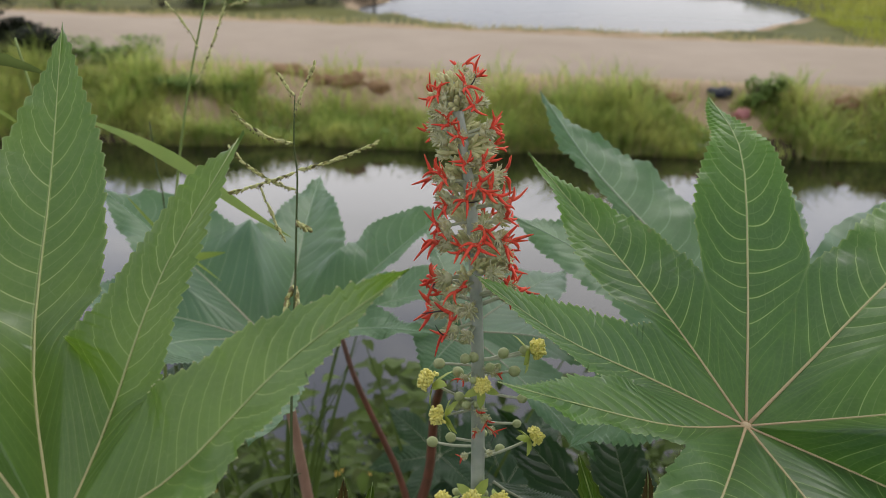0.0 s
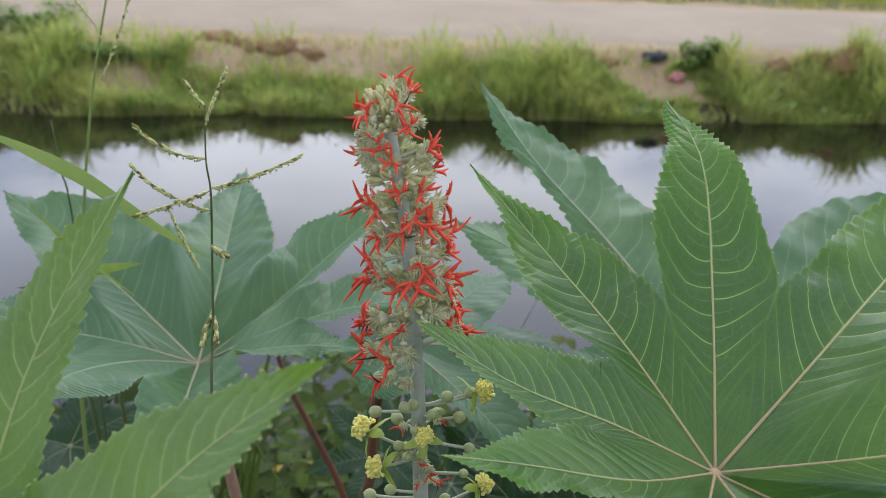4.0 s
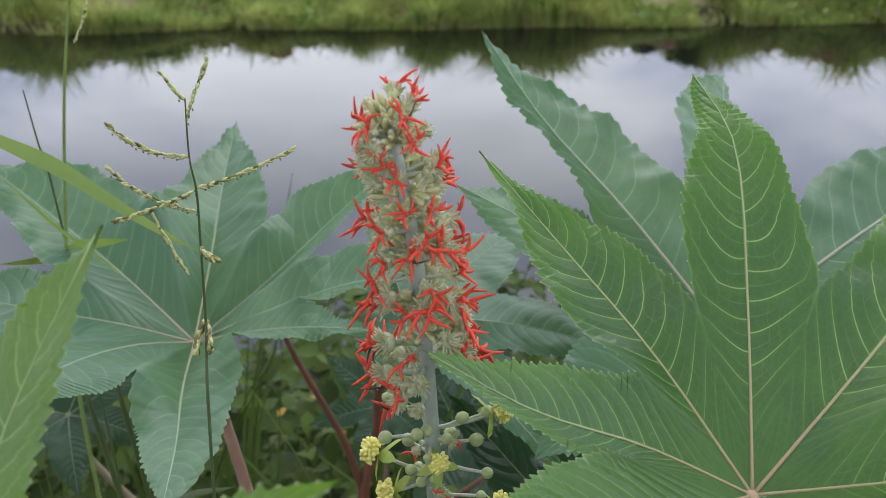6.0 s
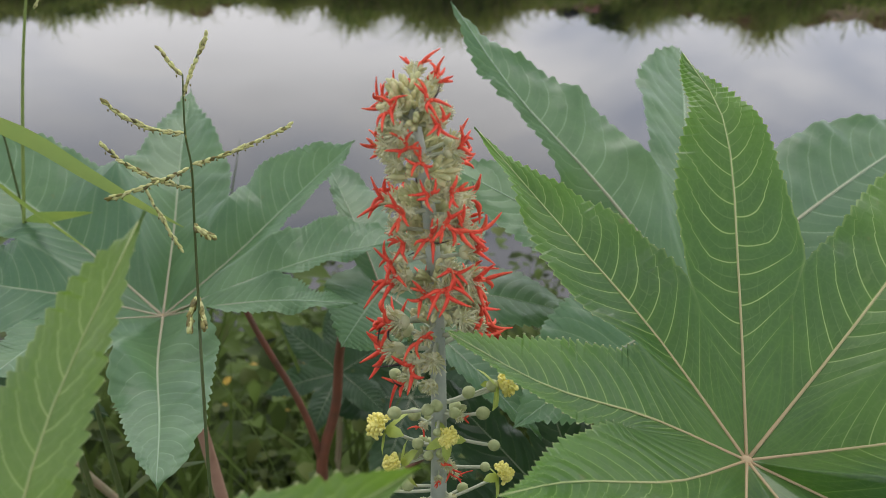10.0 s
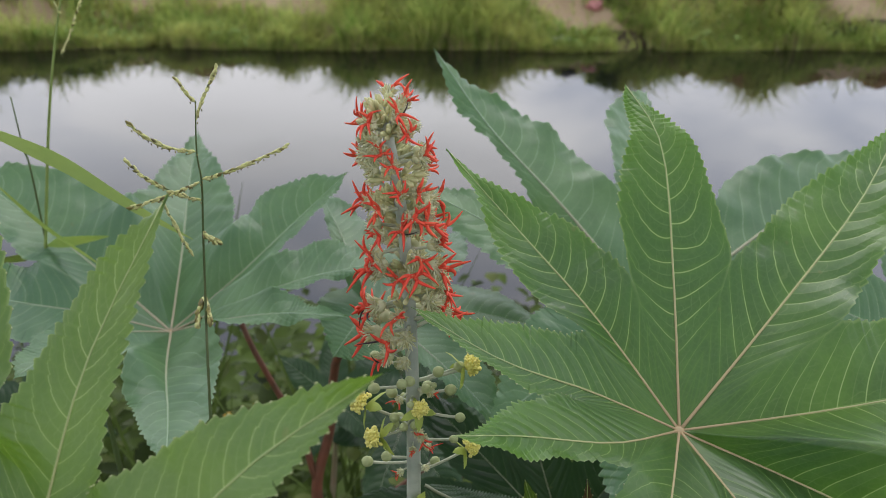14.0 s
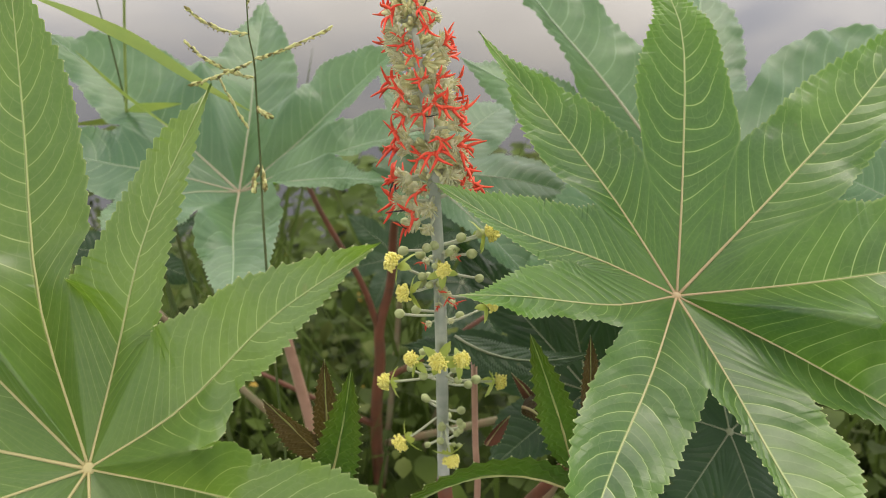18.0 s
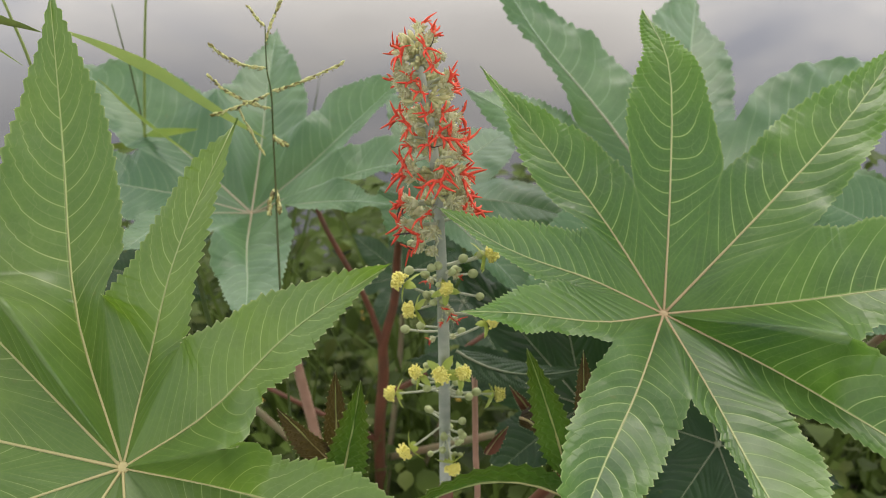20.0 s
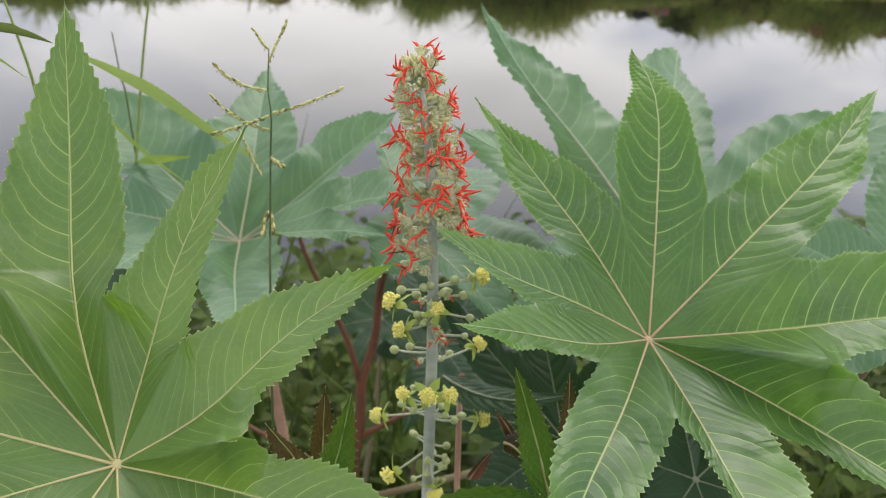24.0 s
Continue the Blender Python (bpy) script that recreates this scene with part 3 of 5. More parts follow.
def ground_z(x, y):
    rough = 0.05 * noise.noise(Vector((x * 1.5, y * 1.5, 0))) + 0.02 * noise.noise(Vector((x * 6, y * 6, 2)))
    near = 1.12 - 1.2 * step(0.5, shore_near(x), y) - 0.3 * step(shore_near(x) - 0.1, shore_near(x) + 0.8, y)
    if y < 6.0:
        return near + rough * step(0.2, 1.0, abs(y) + 0.3) * (1.0 if y < shore_near(x) else 0.3)
    s, rn, rf = shore_far(x), road_near(x), road_far(x)
    z = -0.38 + 0.38 * step(s - 0.5, s, y) + 0.46 * step(s - 0.02, min(s + 1.0, rn), y)
    fall = step(rf, rf + 0.9, y)
    z = z * (1 - fall) + 0.30 * fall
    if y > rf:
        z -= 0.35 * (1 - step(0.86, 1.06, pond_edge(x, y)))
    cut = step(0.55, 0.0, math.hypot((x + 2.1) / 1.6, (y - 9.35) / 0.8) - 0.45)
    z -= 0.10 * cut * (0.6 + noise.noise(Vector((x * 3, y * 5, 5.0))))
    amp = 0.35 if rn < y < rf else 1.2
    return z + amp * rough


def axis_steps(lo, hi, pitch, far):
    inner = list(np.arange(lo, hi + 1e-6, pitch))
    out, step_size = [], pitch
    at = hi
    while at < far:
        step_size *= 1.6
        at += step_size
        out.append(at)
    before, step_size, at = [], pitch, lo
    while at > -far:
        step_size *= 1.6
        at -= step_size
        before.append(at)
    return before[::-1] + inner + out


xs, ys = axis_steps(-9.0, 9.0, 0.11, 2500.0), axis_steps(-1.0, 24.0, 0.11, 2500.0)
gv = [(x, y, ground_z(x, y)) for y in ys for x in xs]
nx = len(xs)
gf, gm = [], []
for j in range(len(ys) - 1):
    for i in range(nx - 1):
        a = j * nx + i
        gf.append((a, a + 1, a + nx + 1, a + nx))
        x, y = xs[i], ys[j]
        if y < 6.0:
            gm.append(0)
        elif y < road_far(x) + 0.5:
            gm.append(3 if y < shore_far(x) + 0.20 else 1)  # wet mud at the water's edge
        else:
            gm.append(2 if pond_edge(x, y) > 1.08 or x > 5.0 else 1)
me = bpy.data.meshes.new("ground")
me.from_pydata(gv, [], gf)
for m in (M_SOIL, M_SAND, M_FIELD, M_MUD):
    me.materials.append(m)
me.polygons.foreach_set("material_index", gm)
me.polygons.foreach_set("use_smooth", [True] * len(gf))
tagged(new("ground", me), "dark soil bank with painted shade, sandy far bank, green field beyond", "ground", kind="structure")

rb = Builder()
rx = list(np.arange(-40.0, 40.0, 0.4))
rv = []
for x in rx:
    for k in range(13):
        u = k / 12
        y = road_near(x) + 0.1 + (road_far(x) - road_near(x) - 0.2) * u
        y += 0.14 * noise.noise(Vector((x * 0.9, k, 8.0))) if k in (0, 12) else 0.0
        z = max(ground_z(x, y), 0.42) + 0.02 + 0.03 * math.sin(math.pi * u)
        rv.append((x, y, z if 0 < k < 12 else z - 0.06))
rb.add(rv, [(i * 13 + k, (i + 1) * 13 + k, (i + 1) * 13 + k + 1, i * 13 + k + 1) for i in range(len(rx) - 1) for k in range(12)])
tagged(new("road", rb.mesh("road", M_ROAD)), "pale dry dirt road along the far bank", "road", kind="structure")


def sheet(name, x0, x1, y0, y1, z, material, label):
    b = Builder().add([(x0, y0, z), (x1, y0, z), (x1, y1, z), (x0, y1, z)], [(0, 1, 2, 3)])
    return tagged(new(name, b.mesh(name, material)), label, "water", kind="structure")


sheet("water", -2400, 2400, 2.6, 9.3, 0.0, M_WATER, "still grey canal water mirroring a cloudy sky")
sheet("water", -3.4, 6.6, 14.0, 23.6, 0.17, M_POND, "shallow pale pond behind the dirt road")


# ---- the castor plant with the flower spike ----
main = thing("castor_plant", (0.0, 0.52, 1.1), "castor bean plant with a red and yellow flower spike", "plant")
part("stem", Builder().tube(smooth_line([(0.0, 0.52, 1.05), (0.012, 0.50, 1.4), (0.010, 0.485, 1.7), (0.0014, 0.4725, 1.8645)], 24), [0.013 - 0.008 * k / 23 for k in range(24)], 12), M_REDSTEM, main, "smooth reddish-brown stem")

R_C = (0.1305, 0.446, 2.0465)
castor_leaf(main, R_C, [
    ((0.1281, 0.5966, 2.1779), ((0.1391, 0.5058, 2.0997), (0.1415, 0.5577, 2.1533)), (0.94, 0.78, 0.44, 0.27, 0.12), (0.7, 0.55, 0.35, 0.13, 0.05)),
    ((0.3061, 0.6010, 2.1542), ((0.1924, 0.4883, 2.0917), (0.2524, 0.5384, 2.1267)), (0.91, 0.92, 0.66, 0.32, 0.12), (0.89, 0.8, 0.67, 0.27, 0.08)),
    ((0.3344, 0.4271, 2.0891), ((0.1981, 0.4381, 2.0613), (0.2660, 0.4332, 2.0769)), (0.99, 1.07, 0.87, 0.48, 0.19), (0.47, 0.38, 0.26, 0.15, 0.06)),
    ((0.2884, 0.2734, 2.0445), ((0.1855, 0.3896, 2.0485), (0.2374, 0.3318, 2.0465)), (0.82, 0.63, 0.43, 0.24, 0.1), (0.46, 0.34, 0.24, 0.13, 0.05)),
    ((0.1664, 0.2359, 2.0506), ((0.1404, 0.3788, 2.0506), (0.1511, 0.3076, 2.0501)), (1.05, 1.1, 0.78, 0.43, 0.17), (0.42, 0.35, 0.3, 0.17, 0.07)),
    ((0.0471, 0.2549, 2.0386), ((0.1040, 0.3818, 2.0474), (0.0736, 0.3194, 2.0456)), (0.87, 0.8, 0.62, 0.35, 0.14), (1.03, 0.96, 0.78, 0.39, 0.15)),
    ((0.0065, 0.3754, 2.1062), ((0.0908, 0.4246, 2.0583), (0.0424, 0.4073, 2.0788)), (0.66, 0.64, 0.66, 0.31, 0.11), (1.05, 0.79, 0.5, 0.18, 0.05)),
    ((-0.0041, 0.4440, 2.1240), ((0.0888, 0.4590, 2.0620), (0.0399, 0.4500, 2.0894)), (0.94, 0.81, 0.57, 0.39, 0.18), (0.83, 0.83, 0.57, 0.28, 0.11)),
    ((0.0246, 0.5804, 2.1454), ((0.0991, 0.4991, 2.0790), (0.0622, 0.5422, 2.1109)), (1.14, 1.19, 0.87, 0.35, 0.16), (0.93, 0.87, 0.5, 0.18, 0.05))],
    M_LEAF, M_RIB_PINK, "large deep green nine-lobed castor leaf with pinkish ribs", [(0.13, 0.47, 1.98), (0.09, 0.50, 1.85), (0.012, 0.50, 1.55)], teeth=26, fold=0.03, ruffle=0.0035, crinkle=0.0035, pale_teeth=True,
    cuts={0: (0.1719, 0.5107, 2.1082), 1: (0.2158, 0.4683, 2.0948), 2: (0.206, 0.376, 2.088), 3: (0.1728, 0.3585, 2.0574), 4: (0.127, 0.362, 2.0601), 5: (0.092, 0.4035, 2.062), 6: (0.0803, 0.449, 2.0648), 7: (0.0882, 0.4837, 2.0819), 8: (0.1177, 0.5128, 2.1003)})

L_C = (-0.144, 0.302, 2.076)
castor_leaf(main, L_C, [
    ((-0.2058, 0.4951, 2.2282), ((-0.1785, 0.3704, 2.1119), (-0.1943, 0.4376, 2.1659)), (0.85, 0.65, 0.45, 0.21, 0.05), (1.55, 1.61, 1.41, 0.81, 0.33)),
    ((-0.0943, 0.4005, 2.2005), ((-0.1396, 0.3436, 2.0982), (-0.1235, 0.3714, 2.1475)), (0.77, 0.54, 0.43, 0.28, 0.12), (0.79, 0.64, 0.51, 0.33, 0.11)),
    ((-0.0210, 0.3190, 2.1764), ((-0.1065, 0.3172, 2.0946), (-0.0648, 0.3232, 2.1383)), (0.93, 0.72, 0.53, 0.3, 0.12), (0.35, 0.36, 0.24, 0.12, 0.05)),
    ((0.0000, 0.2650, 2.0550), ((-0.0960, 0.2900, 2.0760), (-0.0480, 0.2780, 2.0700)), (0.47, 0.54, 0.53, 0.38, 0.15), (1.0, 0.9, 0.7, 0.4, 0.16)), ((-0.100, 0.170, 2.030), 0.01), ((-0.190, 0.165, 2.035), 0.01), ((-0.280, 0.235, 2.070), 0.008), ((-0.325, 0.300, 2.140), 0.004), ((-0.300, 0.400, 2.200), 0.004)],
    M_LEAF_L, M_RIB_YELLOW, "large light green castor leaf with yellowish ribs and toothed edges", [(-0.13, 0.33, 2.0), (-0.08, 0.42, 1.8), (0.008, 0.49, 1.5)], teeth=24, fold=0.03, ruffle=0.0035, crinkle=0.0035, pale_teeth=True,
    cuts={0: (-0.1632, 0.3713, 2.1185), 1: (-0.1216, 0.3417, 2.1119), 2: (-0.088, 0.276, 2.116), 8: (-0.193, 0.333, 2.15)})

# flower spike
AXIS = smooth_line([(0.0014, 0.4725, 1.8645), (0.0003, 0.4704, 2.0039), (-0.0017, 0.4704, 2.0825), (-0.0059, 0.4715, 2.1486), (-0.0136, 0.4735, 2.1981), (-0.0157, 0.4746, 2.2064)], 60)
spike = part("flower_spike", Builder().tube(AXIS, [0.0042 - 0.0022 * (k / 59) for k in range(60)], 12), M_AXIS, main, "upright grey-green flower spike, red above and yellow below")


def axis_at(z):
    for a, b in zip(AXIS, AXIS[1:]):
        if a.z <= z <= b.z:
            return a.lerp(b, (z - a.z) / (b.z - a.z))
    return AXIS[-1].copy()


rng = random.Random(7)


def curl(start, way, length, bend, n=6):
    """A filament that bows aside."""
    way = Vector(way).normalized()
    aside = Vector(bend)
    return [Vector(start) + way * (length * k / (n - 1)) + aside * (length * (k / (n - 1)) ** 2) for k in range(n)]


def female_mesh(kind):
    """Spiny pale ovary along +x from the stalk, with forked red stigmas."""
    b = Builder()
    b.tube(curl((0, 0, 0), (1, 0, 0.05), 0.010, (0, 0, 0.08)), [0.0010] * 6, 6, 3)
    o = Vector((0.0120, 0, 0.0008))
    size = 0.0029 + 0.0006 * rng.random()
    b.ball(o, (size, size, size), 0, 8, 6, (1, 0, 0), 0.06)
    for k in range(52):
        a, h = k * 2.39996, -0.85 + 1.8 * (k + 0.5) / 52
        w = Vector((h, math.sqrt(1 - h * h) * math.cos(a), math.sqrt(1 - h * h) * math.sin(a)))
        w = (w + Vector((1.0, 0, 0)) + 0.3 * Vector((rng.uniform(-1, 1), rng.uniform(-1, 1), rng.uniform(-1, 1)))).normalized()
        ln = rng.uniform(0.0018, 0.0040)
        b.tube([o + w * size * 0.8, o + w * (size + ln * 0.6), o + w * (size + ln)], [0.00052, 0.00046, 0.00018], 3, 0 if k % 4 else 1, False)
    # the open pod of sepals below it
    for k in range(5):
        a = k * 1.2566 + rng.random()
        w = Vector((0.5, math.cos(a), math.sin(a)))
        b.strip([o - Vector((size, 0, 0)), o - Vector((0.001, 0, 0)) + w * 0.0035, o + w * 0.0052], [0.0007, 0.0012, 0.0001], (w.y, -w.z, w.y) if abs(w.y) > 0.2 else (0, 1, 0), 1, 0.3)
    dry = kind % 3 == 2
    count = 0 if kind < 3 else (3 if kind < 7 else 2 if kind < 9 else 1)
    for k in range(count):
        a = 2 * math.pi * k / count + rng.random()
        w = Vector((0.62 + 0.5 * rng.random(), 0.9 * math.cos(a), 0.9 * math.sin(a))).normalized()
        stem_end = o + Vector((size, 0, 0)) + w * rng.uniform(0.0026, 0.0042)
        b.tube([o + Vector((size * 0.6, 0, 0)), o + Vector((size, 0, 0)) + w * 0.0012, stem_end], [0.00120, 0.00112, 0.00098], 5, 2)
        for sgn in (-1, 1):
            aside = Vector((0.0, -math.sin(a), math.cos(a))) * sgn
            slot = 4 if dry and sgn == 1 and k == 0 else 2
            ln = rng.uniform(0.0055, 0.0098)
            pts = curl(stem_end, w * 0.9 + aside * rng.uniform(0.25, 0.75), ln, aside * rng.uniform(-0.55, 0.65) + Vector((rng.uniform(-0.6, 0.3), rng.uniform(-0.3, 0.3), rng.uniform(-0.4, 0.3))), 7)
            thin = 0.45 if slot == 4 else 0.86
            b.tube(pts, [thin * r for r in (0.00095, 0.00104, 0.00102, 0.00090, 0.00075, 0.00058, 0.00028)], 5, slot)
    return b.mesh("female_flower", M_OVARY, M_SEPAL, M_STIGMA, M_PEDICEL, M_DRY)


def bud_cluster_mesh():
    """Pale, still closed female buds."""
    b = Builder()
    for k in range(7):
        w = Vector((1.0, rng.uniform(-0.9, 0.9), rng.uniform(-0.5, 1.0))).normalized()
        root = Vector((0.001, 0, 0))
        tip = root + w * rng.uniform(0.005, 0.009)
        b.tube([root, tip], [0.0007, 0.0009], 5, 0)
        b.ball(tip + w * 0.0016, (0.0013, 0.0013, 0.0034), 0, 7, 6, w, 0.1)
    return b.mesh("flower_bud", M_SEPAL)


FEMALE = [female_mesh(k) for k in range(10)]
BUDS = [bud_cluster_mesh() for _ in range(5)]


def on_axis(name, mesh, z, turn, lift=0.0, out=0.003, size=1.0):
    ob = new(name, mesh)
    ob.parent = spike
    ob.matrix_parent_inverse = world_of(spike).inverted()
    p = axis_at(z)
    ob.matrix_basis = Matrix.Translation(p) @ pose(0, 0, 0, 0, 0, turn) @ pose(out, 0, 0, rng.uniform(0, 360) if name == "female_flower" else 0, -lift, 0) @ Matrix.Diagonal((size, size, size, 1))
    return ob


# whorls of female flowers, closer towards the tip, with the stem bare between them
tier = 0
z = 2.0985
while z < 2.2000:
    u = (z - 2.0985) / 0.1015
    count = 8 if u < 0.6 else 7
    for j in range(count):
        turn = 360 * j / count + tier * 77 + rng.uniform(-20, 20)
        kinds = (0, 1, 3, 4, 5, 6, 8, 7, 4) if u < 0.5 else (3, 4, 6, 5, 1, 0)
        on_axis("female_flower", FEMALE[rng.choice(kinds)], z + rng.uniform(-0.0042, 0.0042), turn, rng.uniform(-10, 26) + 12 * u, 0.003 - 0.001 * u, (1.04 - 0.26 * u) * rng.uniform(0.86, 1.12))
    for j in range(2 if u < 0.3 else 4):
        on_axis("flower_bud", BUDS[rng.randrange(5)], z + rng.uniform(0.001, 0.008), rng.uniform(0, 360), rng.uniform(10, 45), 0.002, rng.uniform(0.75, 1.05))
    z += 0.0128 - 0.0024 * u
    tier += 1
for j in range(6):
    on_axis("flower_bud", BUDS[j % 5], 2.1945 + 0.0016 * j, j * 100, 40 + 6 * j, 0.001, 0.8)
for j in range(5):
    on_axis("female_flower", FEMALE[3 + j], 2.192 + 0.0026 * j, 72 * j + 150, 30 + 6 * j, 0.001, 0.78)
for turn, z, s in ((205, 2.0865, 1.25), (248, 2.0850, 1.05), (-25, 2.0628, 0.8), (-80, 2.0432, 0.9), (190, 2.0112, 0.6), (-30, 2.0153, 0.6), (-60, 2.0401, 0.8), (215, 2.060, 0.7), (-95, 2.0300, 0.6), (-20, 2.0290, 0.65)):
    on_axis("female_flower", FEMALE[rng.choice((1, 9, 7, 8))], z, turn, rng.uniform(-40, 0), 0.002, 0.72 * s)


def male_mesh():
    """A yellow knot of branched stamens with green sepals folded back, facing +x."""
    b = Builder()
    for k in range(64):
        a, h = k * 2.39996, -0.5 + 1.46 * (k + 0.5) / 64
        h = min(h, 0.97)
        w = Vector((h, math.sqrt(1 - h * h) * math.cos(a), math.sqrt(1 - h * h) * math.sin(a)))
        r = rng.uniform(0.0030, 0.0056)
        g = rng.uniform(0.0006, 0.0012)
        b.ball(w * r, (g, g * rng.uniform(0.7, 1.1), g), 0, 5, 4, w, 0.18)
        b.tube([(0, 0, 0), w * r], [0.0005, 0.0004], 4, 0, False)
    b.ball((0, 0, 0), (0.0032, 0.0032, 0.0032), 0, 8, 6)
    for k in range(4):
        a = k * 1.5708 + rng.uniform(-0.4, 0.4)
        w = Vector((-0.35, math.cos(a), math.sin(a)))
        s = Vector((0, -math.sin(a), math.cos(a)))
        b.strip([Vector((-0.003, 0, 0)), Vector((-0.003, 0, 0)) + w * 0.0045, Vector((-0.0035, 0, 0)) + w * 0.0085, Vector((-0.005, 0, 0)) + w * 0.011], [0.0012, 0.0027, 0.0020, 0.0002], s, 1, 0.3)
    return b.mesh("male_flower", M_YELLOW, M_CALYX)


MALE = [male_mesh() for _ in range(3)]


def stalked(name, mesh, place, root_z, size=1.0, spread=0.0):
    p, root = Vector(place), axis_at(root_z)
    way = (p - root).normalized()
    bend = root.lerp(p, 0.55) + Vector((0, 0, -0.0025 + spread))
    ob = new(name, mesh)
    ob.parent = spike
    ob.matrix_parent_inverse = world_of(spike).inverted()
    face = (p - bend).normalized()
    ob.matrix_basis = Matrix.LocRotScale(p, Vector((1, 0, 0)).rotation_difference(face) @ Euler((rng.uniform(0, 6), 0, 0)).to_quaternion(), (size, size, size))
    part("flower_stalk", Builder().tube(bezier(root, bend, p, 8), [0.00075] * 8, 6), M_PEDICEL, spike)
    return ob


def green_bud_mesh():
    b = Builder()
    b.ball((0, 0, 0), (0.0034, 0.0034, 0.0036), 0, 10, 8, (1, 0, 0), 0.05)
    b.tube([(0.0028, 0, 0), (0.0042, 0, 0)], [0.0007, 0.0001], 5, 0)
    return b.mesh("green_bud", M_BUD)


GREEN_BUD = [green_bud_mesh()]
MALES = [(-0.027, 0.4746, 2.0504, 2.0401, 1.05), (0.0019, 0.457, 2.0577, 2.0463, 0.85), (-0.0208, 0.4653, 2.0349, 2.038, 1.0),
         (0.0287, 0.4766, 2.069, 2.0649, 1.05), (-0.0015, 0.4539, 1.9915, 1.9885, 1.1), (0.0375, 0.4797, 1.9502, 1.9616, 1.0),
         (-0.026, 0.4601, 1.9151, 1.9306, 1.05), (-0.0177, 0.4684, 1.9802, 1.9699, 0.95), (0.0129, 0.4601, 1.9874, 1.973, 0.95),
         (-0.0348, 0.4715, 1.9585, 1.9647, 0.95), (0.0065, 0.457, 1.9017, 1.9244, 1.0), (0.0303, 0.4735, 2.0194, 2.006, 0.9)]
for x, y, z, root, size in MALES:
    stalked("male_flower", MALE[rng.randrange(3)], (x, y, z), root, size)
BUD_SPOTS = [(-0.0239, 2.0163), (-0.011, 1.9843), (-0.0059, 2.0442), (0.0179, 2.0608), (0.022, 2.0504), (-0.0193, 2.0752), (-0.011, 2.0546), (-0.0079, 2.0804), (-0.0193, 1.9626), (0.0086, 1.9616), (0.0169, 1.9606), (0.022, 1.9606), (0.0003, 1.9285), (0.0096, 1.9234), (-0.009, 1.9399), (-0.009, 1.9079), (-0.0007, 1.9182), (0.0117, 2.0101), (0.02, 2.0318), (-0.0141, 2.0205), (0.0231, 2.068), (-0.0203, 2.0649)]
for x, z in BUD_SPOTS:
    y = 0.466 + rng.uniform(-0.008, 0.014)
    stalked("green_bud", GREEN_BUD[0], (x, y, z), z - 0.004 + 0.003 * rng.random(), rng.uniform(0.62, 0.88), rng.uniform(-0.001, 0.003))
for j in range(34):
    a, z = rng.uniform(0, 2 * math.pi), rng.choice((2.069, 2.0566, 2.0401, 2.0091, 1.973, 1.9316, 1.911)) + rng.uniform(-0.006, 0.006)
    p = axis_at(z) + Vector((math.cos(a), math.sin(a), 0)) * rng.uniform(0.008, 0.014)
    stalked("green_bud", GREEN_BUD[0], p, z - 0.002, rng.uniform(0.5, 0.85))

# young leaves at the foot of the spike
lance_leaf(main, (0.080, 0.425, 1.930), (0.066, 0.425, 1.985), (0.047, 0.414, 2.048), 0.0115, M_YOUNG, M_RIB_YELLOW, "narrow dark green young castor leaf")
lance_leaf(main, (0.090, 0.440, 1.950), (0.088, 0.440, 1.99), (0.083, 0.435, 2.028), 0.006, M_RED_LEAF, M_RIB_PINK, "narrow reddish young castor leaf")
lance_leaf(main, (-0.068, 0.410, 1.930), (-0.056, 0.404, 1.975), (-0.046, 0.397, 2.040), 0.0125, M_YOUNG, M_RIB_YELLOW, "narrow dark green young castor leaf")
lance_leaf(main, (-0.068, 0.430, 1.940), (-0.066, 0.425, 1.985), (-0.063, 0.420, 2.026), 0.0075, M_RED_LEAF, M_RIB_PINK, "narrow dark reddish young castor leaf")
lance_leaf(main, (-0.070, 0.430, 1.935), (-0.085, 0.425, 1.965), (-0.100, 0.420, 1.996), 0.0105, M_RED_LEAF, M_RIB_PINK, "narrow dark reddish young castor leaf")
lance_leaf(main, (0.082, 0.415, 1.918), (0.022, 0.400, 1.982), (-0.036, 0.388, 1.922), 0.022, M_YOUNG, M_RIB_YELLOW, "drooping dark green young castor leaf", (0, 0.6, -0.8))
lance_leaf(main, (0.062, 0.47, 1.935), (0.055, 0.465, 1.955), (0.043, 0.46, 1.976), 0.004, M_REDSTEM, M_RIB_PINK, "folded red leaf bud")
part("side_shoot", Builder().tube(smooth_line([(0.012, 0.50, 1.62), (0.045, 0.475, 1.8), (0.072, 0.44, 1.905), (0.085, 0.43, 1.95)], 14), [0.005 - 0.002 * k / 13 for k in range(14)], 8), M_REDSTEM, main, "thin red side shoot")
part("side_shoot", Builder().tube(smooth_line([(0.011, 0.50, 1.55), (-0.03, 0.46, 1.75), (-0.066, 0.425, 1.90), (-0.068, 0.42, 1.94)], 14), [0.005 - 0.002 * k / 13 for k in range(14)], 8), M_REDSTEM, main, "thin red side shoot")

